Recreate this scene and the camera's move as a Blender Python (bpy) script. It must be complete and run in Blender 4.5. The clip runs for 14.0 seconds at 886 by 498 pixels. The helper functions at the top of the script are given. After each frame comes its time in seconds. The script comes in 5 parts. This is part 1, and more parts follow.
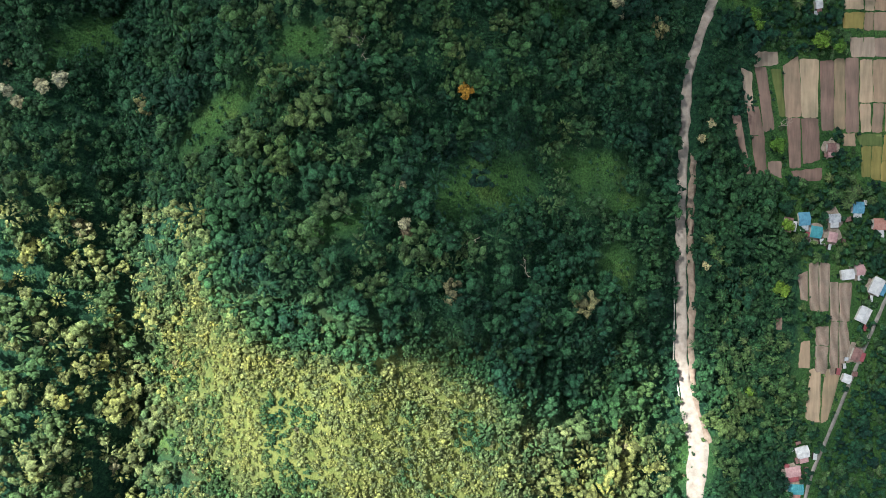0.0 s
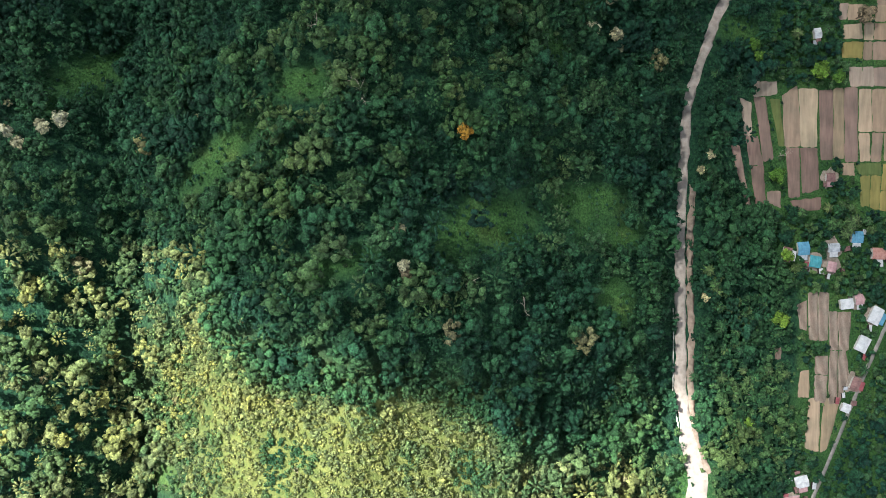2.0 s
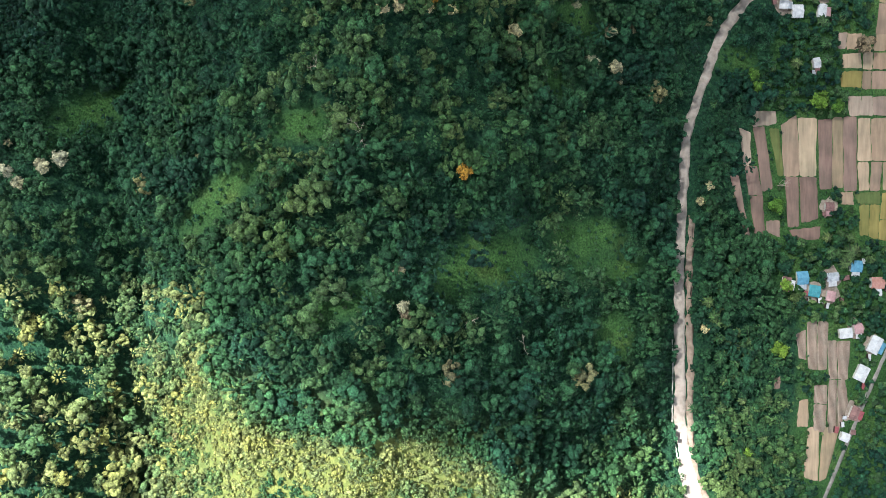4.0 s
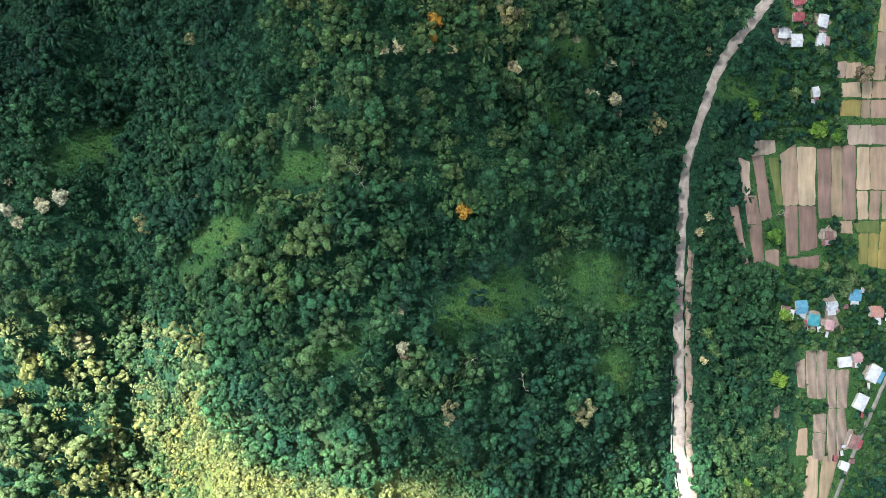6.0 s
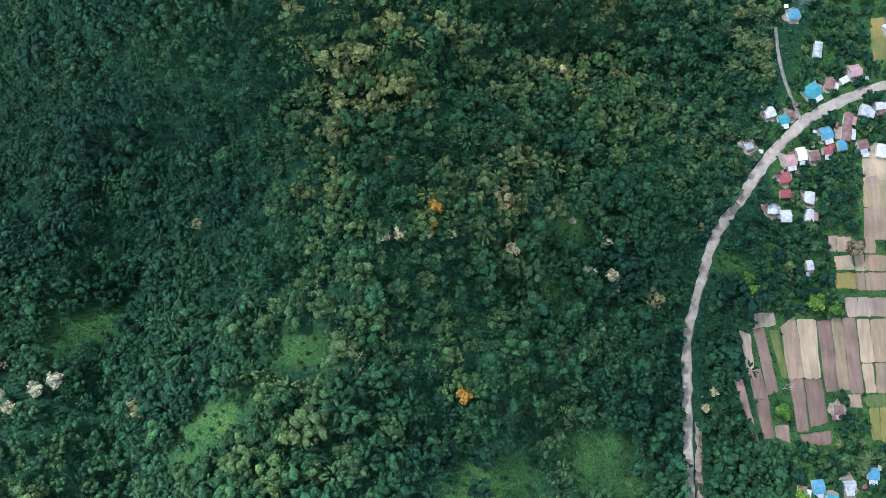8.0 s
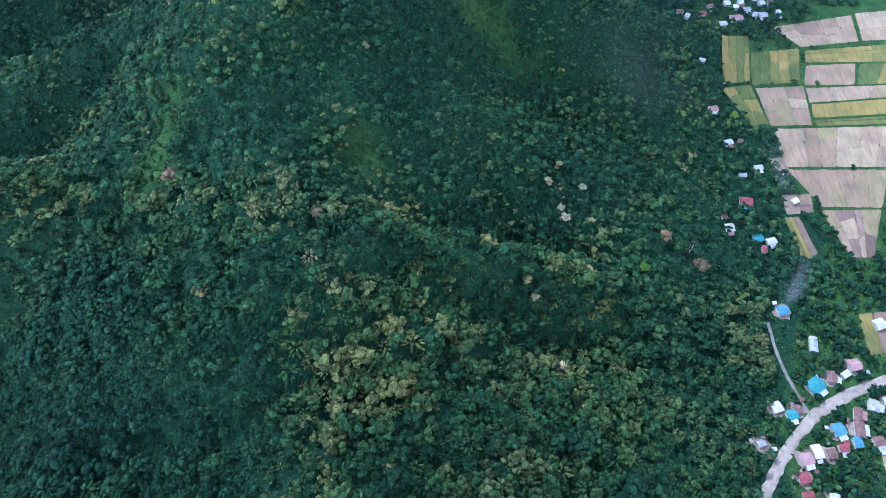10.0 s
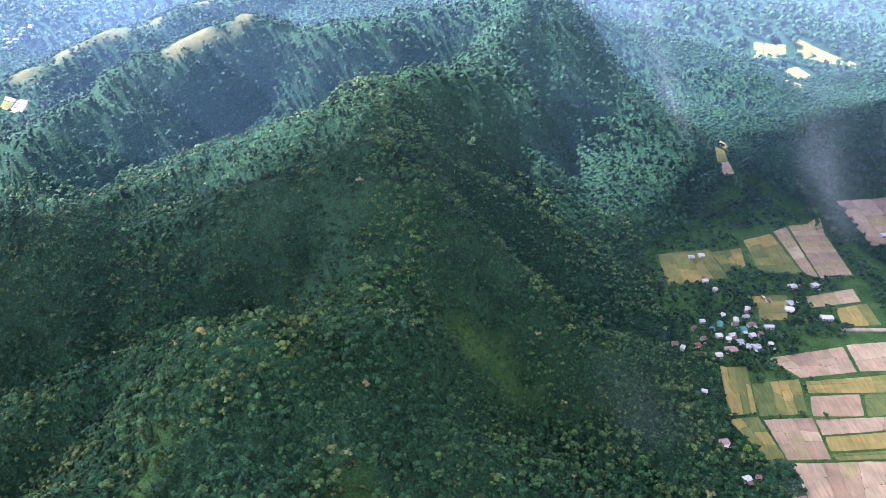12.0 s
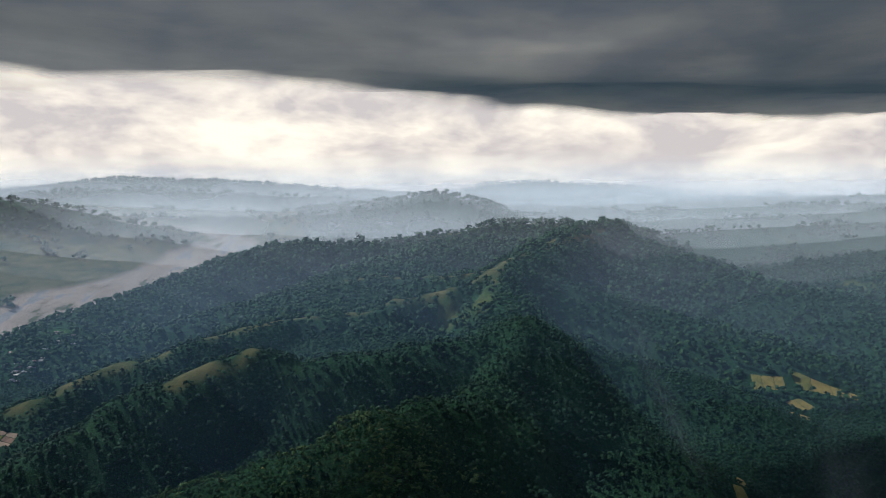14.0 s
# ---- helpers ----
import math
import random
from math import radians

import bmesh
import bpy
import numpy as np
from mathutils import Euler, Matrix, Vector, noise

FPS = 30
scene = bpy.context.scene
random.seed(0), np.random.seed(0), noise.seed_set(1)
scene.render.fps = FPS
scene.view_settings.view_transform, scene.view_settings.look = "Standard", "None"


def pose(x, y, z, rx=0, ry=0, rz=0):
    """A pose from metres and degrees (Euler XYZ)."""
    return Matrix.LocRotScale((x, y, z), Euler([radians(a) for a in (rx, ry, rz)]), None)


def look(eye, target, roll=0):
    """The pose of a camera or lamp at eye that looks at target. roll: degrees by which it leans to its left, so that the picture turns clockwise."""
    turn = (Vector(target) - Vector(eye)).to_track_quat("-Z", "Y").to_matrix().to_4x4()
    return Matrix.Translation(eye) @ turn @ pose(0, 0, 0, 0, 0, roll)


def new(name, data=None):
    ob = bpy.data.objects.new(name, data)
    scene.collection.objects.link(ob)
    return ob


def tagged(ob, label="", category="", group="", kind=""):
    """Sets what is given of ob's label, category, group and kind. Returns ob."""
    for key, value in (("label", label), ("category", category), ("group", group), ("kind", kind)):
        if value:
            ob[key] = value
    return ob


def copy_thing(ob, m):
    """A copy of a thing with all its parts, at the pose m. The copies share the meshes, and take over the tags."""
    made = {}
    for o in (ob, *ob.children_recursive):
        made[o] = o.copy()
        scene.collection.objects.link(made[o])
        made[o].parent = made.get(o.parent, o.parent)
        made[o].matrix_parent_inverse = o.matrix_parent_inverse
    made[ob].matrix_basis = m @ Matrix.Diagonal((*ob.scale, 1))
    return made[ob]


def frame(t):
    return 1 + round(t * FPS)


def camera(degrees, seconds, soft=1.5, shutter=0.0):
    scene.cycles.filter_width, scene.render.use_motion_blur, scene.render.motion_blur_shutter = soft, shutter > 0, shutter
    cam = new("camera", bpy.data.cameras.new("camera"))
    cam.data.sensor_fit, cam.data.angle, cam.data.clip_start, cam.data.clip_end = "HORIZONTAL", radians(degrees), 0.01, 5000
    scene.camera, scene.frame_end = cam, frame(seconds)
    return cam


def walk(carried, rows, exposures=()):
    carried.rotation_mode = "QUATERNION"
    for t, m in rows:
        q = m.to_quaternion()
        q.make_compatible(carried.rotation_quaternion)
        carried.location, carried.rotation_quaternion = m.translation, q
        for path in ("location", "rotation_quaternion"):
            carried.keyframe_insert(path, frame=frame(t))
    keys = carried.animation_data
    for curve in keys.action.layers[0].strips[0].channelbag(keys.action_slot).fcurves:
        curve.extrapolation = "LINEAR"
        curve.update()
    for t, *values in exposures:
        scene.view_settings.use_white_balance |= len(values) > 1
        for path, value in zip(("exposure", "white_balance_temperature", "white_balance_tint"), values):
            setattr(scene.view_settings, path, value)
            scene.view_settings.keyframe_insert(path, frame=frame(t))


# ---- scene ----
cam = camera(64.3, 14.0, 0.45)
YAW, ROLL = 1.64, -0.22
# seconds, eye x, y, z, pitch (0 is level)
ROWS = [
    (0.0, 0.0, 0.08, 449.93, -89.79), (0.5, -0.04, 4.61, 450.08, -89.77), (1.0, -0.08, 9.14, 450.23, -89.76),
    (1.5, -0.12, 13.67, 450.38, -89.75), (2.0, -0.16, 18.2, 450.53, -89.75), (2.5, -0.2, 22.72, 450.68, -89.74),
    (3.0, -0.24, 27.23, 450.84, -89.73), (5.5, -0.44, 49.82, 451.62, -89.70), (6.0, -0.48, 54.32, 451.8, -89.70),
    (6.5, -0.52, 58.81, 451.97, -89.70), (7.0, -0.56, 63.31, 452.15, -87.33), (7.5, -0.6, 67.8, 452.31, -82.93),
    (10.0, -0.79, 90.39, 453.09, -56.48), (10.5, -0.83, 94.89, 453.26, -50.58), (11.0, -0.87, 99.39, 453.42, -44.14),
    (11.5, -0.91, 103.9, 453.58, -37.69), (12.0, -0.95, 108.41, 453.75, -31.17), (12.5, -0.99, 112.92, 453.92, -24.61),
    (13.0, -1.03, 117.43, 454.09, -18.03), (13.5, -1.07, 121.94, 454.25, -11.48), (14.0, -1.11, 126.45, 454.42, -4.93),
]
EXPOSURES = [(0.0, 1.65, 5200, 11), (3.0, 2.0, 5150, 12), (6.5, 2.35, 5050, 12), (7.5, 2.4, 4850, 13), (10.0, 2.5, 4250, 21), (11.0, 2.65, 4200, 29), (11.5, 2.8, 4550, 32), (12.0, 2.55, 5000, 34), (12.5, 2.25, 5500, 32), (13.0, 1.2, 5800, 23), (13.5, -0.2, 5400, 14), (14.0, -0.7, 5150, 12)]
walk(cam, [(t, pose(x, y, z, 90 + pitch, 0, YAW) @ pose(0, 0, 0, 0, 0, ROLL)) for t, x, y, z, pitch in ROWS], EXPOSURES)

# ---- sky and sun ----
SUN_TO = Vector((-0.52, 0.32, 0.79)).normalized()
scene.cycles.transparent_max_bounces = 64
world = bpy.data.worlds.new("sky")
scene.world = world
world.use_nodes = True
wn, wl = world.node_tree.nodes, world.node_tree.links
wn.clear()


def wnode(kind, **values):
    n = wn.new(kind)
    for key, value in values.items():
        n.inputs[key].default_value = value
    return n


sky = wn.new("ShaderNodeTexSky")
sky.sky_type, sky.sun_disc = "NISHITA", False
sky.sun_elevation, sky.sun_rotation = math.asin(SUN_TO.z), math.atan2(SUN_TO.x, SUN_TO.y)
sky.air_density, sky.dust_density = 1.0, 3.0
clear = wnode("ShaderNodeBackground", Strength=0.05)
wl.new(sky.outputs[0], clear.inputs["Color"])
coords = wn.new("ShaderNodeTexCoord")
squash = wn.new("ShaderNodeMapping")
squash.inputs["Scale"].default_value = (1.0, 1.0, 2.3)
wl.new(coords.outputs["Generated"], squash.inputs["Vector"])
billow = wnode("ShaderNodeTexNoise", Scale=6.0, Detail=10.0, Roughness=0.62, Distortion=0.25)
wl.new(squash.outputs[0], billow.inputs["Vector"])
tone = wn.new("ShaderNodeValToRGB")
tone.color_ramp.elements[0].position, tone.color_ramp.elements[0].color = 0.40, (1.12, 0.90, 0.68, 1)
tone.color_ramp.elements[1].position, tone.color_ramp.elements[1].color = 0.62, (2.0, 1.60, 1.04, 1)
wl.new(billow.outputs["Fac"], tone.inputs["Fac"])
overcast = wnode("ShaderNodeBackground", Strength=1.1)
wl.new(tone.outputs[0], overcast.inputs["Color"])
cover = wn.new("ShaderNodeMixShader")
height_split = wn.new("ShaderNodeSeparateXYZ")
wl.new(coords.outputs["Generated"], height_split.inputs[0])
thin_out = wn.new("ShaderNodeMapRange")
for key, value in (("From Min", 0.14), ("From Max", 0.32), ("To Min", 0.97), ("To Max", 0.10)):
    thin_out.inputs[key].default_value = value
wl.new(height_split.outputs["Z"], thin_out.inputs["Value"])
wl.new(thin_out.outputs[0], cover.inputs["Fac"])
wl.new(clear.outputs[0], cover.inputs[1])
wl.new(overcast.outputs[0], cover.inputs[2])
wout = wn.new("ShaderNodeOutputWorld")
wl.new(cover.outputs[0], wout.inputs["Surface"])

sun = new("sun", bpy.data.lights.new("sun", "SUN"))
sun.data.energy, sun.data.angle, sun.data.color = 5.0, radians(0.53), (1.0, 0.90, 0.70)
sun.matrix_world = look((0, 0, 0), -SUN_TO)

# ---- materials ----
class Nodes:
    """A node material under construction."""

    def __init__(self, name, rough=0.8, spec=0.2):
        self.mat = bpy.data.materials.new(name)
        self.mat.use_nodes = True
        self.tree = self.mat.node_tree
        self.bsdf = self.tree.nodes["Principled BSDF"]
        self.bsdf.inputs["Roughness"].default_value = rough
        self.bsdf.inputs["Specular IOR Level"].default_value = spec

    def add(self, kind, **values):
        n = self.tree.nodes.new(kind)
        for key, value in values.items():
            n.inputs[key].default_value = value
        return n

    def link(self, a, b):
        self.tree.links.new(a, b)

    def noise(self, scale, detail=4.0, rough=0.6, stretch=None, seed=0.0):
        geo = self.add("ShaderNodeNewGeometry")
        mapping = self.add("ShaderNodeMapping", Location=(seed, seed * 0.7, seed * 0.3))
        if stretch:
            mapping.inputs["Scale"].default_value = stretch
        self.link(geo.outputs["Position"], mapping.inputs["Vector"])
        n = self.add("ShaderNodeTexNoise", Scale=scale, Detail=detail, Roughness=rough)
        self.link(mapping.outputs[0], n.inputs["Vector"])
        return n.outputs["Fac"]

    def ramp(self, fac, *stops):
        r = self.add("ShaderNodeValToRGB")
        e = r.color_ramp.elements
        while len(e) < len(stops):
            e.new(0.5)
        for el, (at, col) in zip(e, stops):
            el.position, el.color = at, (*col, 1) if len(col) == 3 else col
        self.link(fac, r.inputs["Fac"])
        return r.outputs["Color"]

    def mix(self, fac, a, b, blend="MIX"):
        m = self.tree.nodes.new("ShaderNodeMix")
        m.data_type, m.blend_type = "RGBA", blend
        for value, socket in ((fac, m.inputs["Factor"]), (a, m.inputs[6]), (b, m.inputs[7])):
            if isinstance(value, bpy.types.NodeSocket):
                self.link(value, socket)
            else:
                socket.default_value = value if isinstance(value, (int, float)) else (*value, 1)
        return m.outputs[2]

    def math(self, op, a, b=0.0, clamp=False):
        m = self.tree.nodes.new("ShaderNodeMath")
        m.operation, m.use_clamp = op, clamp
        for value, socket in ((a, m.inputs[0]), (b, m.inputs[1])):
            if isinstance(value, bpy.types.NodeSocket):
                self.link(value, socket)
            else:
                socket.default_value = value
        return m.outputs[0]

    def attribute(self, name):
        a = self.tree.nodes.new("ShaderNodeAttribute")
        a.attribute_name = name
        return a.outputs["Fac"]

    def facing_sun(self, shader):
        """Airborne droplets scatter the sun whichever way their veil hangs."""
        v = self.add("ShaderNodeCombineXYZ", X=-SUN_TO.x, Y=-SUN_TO.y, Z=-SUN_TO.z)
        self.link(v.outputs[0], shader.inputs["Normal"])

    def per_object(self):
        return self.add("ShaderNodeObjectInfo").outputs["Random"]

    def per_island(self):
        return self.add("ShaderNodeNewGeometry").outputs["Random Per Island"]

    def bump(self, height, strength, distance):
        b = self.add("ShaderNodeBump", Strength=strength, Distance=distance)
        self.link(height, b.inputs["Height"])
        self.link(b.outputs[0], self.bsdf.inputs["Normal"])

    def colour(self, socket):
        self.link(socket, self.bsdf.inputs["Base Color"])
        return self.mat


def foliage_material(name, stops, uneven=0.56, mottle=0.68):
    """Leaves: a hue for each tree (tint), a shade for each clump, fine mottling."""
    n = Nodes(name, 0.6, 0.12)
    hue = n.ramp(n.attribute("tint"), *stops)
    clump = n.ramp(n.per_island(), (0.0, (1 - uneven, 1.02 - uneven, 1.04 - uneven)), (1.0, (1 + uneven, 0.98 + uneven, 0.88 + uneven)))
    col = n.mix(1.0, hue, clump, "MULTIPLY")
    fine = n.ramp(n.noise(1.1, 4.0, 0.75), (0.34, (1 - mottle, 1.02 - mottle, 1.06 - mottle)), (0.66, (1 + mottle * 1.1, 1 + mottle * 1.06, 1 + mottle * 0.76)))
    col = n.mix(1.0, col, fine, "MULTIPLY")
    patch = n.ramp(n.noise(0.012, 3.0, seed=40), (0.35, (0.82, 0.9, 0.95)), (0.65, (1.15, 1.1, 0.9)))
    n.bump(n.noise(1.1, 4.0, 0.75, seed=7), 1.0, 1.3)
    return n.colour(n.mix(1.0, col, patch, "MULTIPLY"))


WOOD_STOPS = [(0.0, (0.011, 0.034, 0.026)), (0.25, (0.019, 0.056, 0.033)), (0.5, (0.030, 0.076, 0.035)),
              (0.72, (0.060, 0.104, 0.042)), (0.86, (0.140, 0.158, 0.066)), (0.94, (0.200, 0.205, 0.060)), (1.0, (0.150, 0.135, 0.090))]
LEAF = foliage_material("forest leaves", WOOD_STOPS)
FAR_LEAF = foliage_material("distant forest leaves", WOOD_STOPS, 0.24, 0.3)


def ground_material():
    n = Nodes("forest floor and grass", 0.95, 0.1)
    floor = n.ramp(n.noise(0.5, 7.0, 0.8), (0.38, (0.008, 0.022, 0.014)), (0.5, (0.018, 0.052, 0.026)), (0.62, (0.042, 0.100, 0.040)))
    grass = n.ramp(n.noise(0.05, 6.0, seed=9), (0.3, (0.030, 0.072, 0.022)), (0.55, (0.052, 0.112, 0.030)), (0.72, (0.092, 0.142, 0.038)))
    tuft = n.ramp(n.noise(0.9, 6.0, 0.75, seed=3), (0.36, (0.35, 0.38, 0.4)), (0.64, (1.7, 1.65, 1.5)))
    grass = n.mix(1.0, grass, tuft, "MULTIPLY")
    sand = n.ramp(n.noise(0.011, 6.0, 0.55, seed=5, stretch=(1.6, 0.5, 1)), (0.36, (0.08, 0.095, 0.05)), (0.39, (0.27, 0.225, 0.175)), (0.58, (0.36, 0.31, 0.26)), (0.61, (0.26, 0.26, 0.26)))
    dry = n.ramp(n.noise(0.02, 5.0, seed=12), (0.35, (0.055, 0.075, 0.03)), (0.65, (0.15, 0.135, 0.06)))
    col = n.mix(n.attribute("grass"), floor, grass)
    col = n.mix(n.attribute("creeper"), col, n.ramp(n.noise(0.2, 5.0, seed=14), (0.3, (0.09, 0.12, 0.03)), (0.7, (0.20, 0.21, 0.055))))
    col = n.mix(n.attribute("dry"), col, dry)
    col = n.mix(n.attribute("sand"), col, sand)
    n.bump(n.noise(0.7, 6.0, 0.7), 1.0, 1.6)
    return n.colour(col)


GROUND = ground_material()


def earth_material(name, dark, light, scale=0.35):
    n = Nodes(name, 0.95, 0.1)
    col = n.ramp(n.noise(scale, 6.0), (0.3, dark), (0.68, light))
    spots = n.ramp(n.noise(scale * 0.16, 4.0, seed=21), (0.38, (0.78, 0.80, 0.78)), (0.62, (1.12, 1.1, 1.06)))
    n.bump(n.noise(scale * 6, 4.0), 0.5, 0.15)
    return n.colour(n.mix(1.0, col, spots, "MULTIPLY"))


DIRT_ROAD = earth_material("pale dirt road", (0.25, 0.205, 0.165), (0.38, 0.325, 0.275))
VERGE = earth_material("trodden brown earth", (0.16, 0.115, 0.085), (0.30, 0.235, 0.18))
LANE = earth_material("grey lane", (0.15, 0.14, 0.12), (0.27, 0.25, 0.22))


def field_material(name, *cols):
    """Farmed ground: a colour for each plot, furrow-long streaks and blotches."""
    n = Nodes(name, 0.95, 0.1)
    share = n.per_object()
    base = n.ramp(share, *[(i / max(1, len(cols) - 1), c) for i, c in enumerate(cols)])
    streak = n.ramp(n.noise(0.45, 4.0, stretch=(1.0, 0.12, 1.0)), (0.3, (0.80, 0.80, 0.78)), (0.7, (1.16, 1.15, 1.1)))
    blotch = n.ramp(n.noise(0.06, 5.0, seed=30), (0.35, (0.80, 0.84, 0.80)), (0.65, (1.14, 1.1, 1.05)))
    n.bump(n.noise(1.2, 3.0), 0.4, 0.1)
    return n.colour(n.mix(1.0, n.mix(1.0, base, streak, "MULTIPLY"), blotch, "MULTIPLY"))


STUBBLE = field_material("harvested stubble", (0.265, 0.190, 0.130), (0.310, 0.230, 0.160), (0.365, 0.285, 0.195), (0.240, 0.172, 0.128), (0.28, 0.235, 0.125))


def furrow_material():
    """Raised beds: straight furrows a stride apart over the stubble."""
    n = Nodes("furrowed vegetable beds", 0.95, 0.1)
    geo = n.add("ShaderNodeNewGeometry")
    wave = n.add("ShaderNodeTexWave", Scale=0.42, Distortion=0.8, Detail=2.0)
    n.link(geo.outputs["Position"], wave.inputs["Vector"])
    col = n.ramp(wave.outputs["Fac"], (0.25, (0.155, 0.11, 0.085)), (0.7, (0.33, 0.26, 0.20)))
    blotch = n.ramp(n.noise(0.12, 5.0, seed=30), (0.35, (0.80, 0.84, 0.80)), (0.65, (1.14, 1.1, 1.05)))
    n.bump(wave.outputs["Fac"], 0.6, 0.3)
    return n.colour(n.mix(1.0, col, blotch, "MULTIPLY"))


FURROWS = furrow_material()
TILLED = field_material("tilled earth", (0.17, 0.115, 0.095), (0.24, 0.17, 0.14), (0.33, 0.26, 0.205))
RICE = field_material("green and yellow rice", (0.10, 0.13, 0.045), (0.16, 0.16, 0.052), (0.26, 0.205, 0.07), (0.13, 0.142, 0.05))


def roof_material(name, dark, light, metal=0.0, rough=0.5):
    n = Nodes(name, rough, 0.4)
    n.bsdf.inputs["Metallic"].default_value = metal
    wear = n.ramp(n.noise(0.5, 6.0, stretch=(1, 1, 0.3)), (0.3, dark), (0.66, light))
    return n.colour(wear)


ROOFS = {
    "white": roof_material("white painted roofing", (0.33, 0.33, 0.32), (0.55, 0.54, 0.515)),
    "grey": roof_material("weathered zinc roofing", (0.20, 0.21, 0.22), (0.46, 0.47, 0.47), 0.2),
    "red": roof_material("faded red roofing", (0.17, 0.038, 0.042), (0.29, 0.075, 0.078)),
    "pink": roof_material("sun-bleached pink roofing", (0.27, 0.15, 0.145), (0.42, 0.26, 0.245)),
    "blue": roof_material("blue painted roofing", (0.05, 0.15, 0.22), (0.11, 0.26, 0.35)),
    "teal": roof_material("teal painted roofing", (0.03, 0.15, 0.17), (0.07, 0.26, 0.28)),
    "rust": roof_material("rusted brown roofing", (0.09, 0.045, 0.038), (0.22, 0.12, 0.10)),
    "cream": roof_material("cream painted roofing", (0.48, 0.43, 0.33), (0.70, 0.64, 0.52)),
    "orange": roof_material("orange-red roofing", (0.26, 0.11, 0.08), (0.38, 0.2, 0.15)),
}
PLASTER = earth_material("stained plaster wall", (0.34, 0.32, 0.28), (0.62, 0.59, 0.53), 0.5)
DARK_OPENING = earth_material("dark doorway boards", (0.03, 0.025, 0.02), (0.07, 0.055, 0.045), 0.9)
BARK = earth_material("grey-brown bark", (0.07, 0.055, 0.04), (0.19, 0.16, 0.12), 0.8)

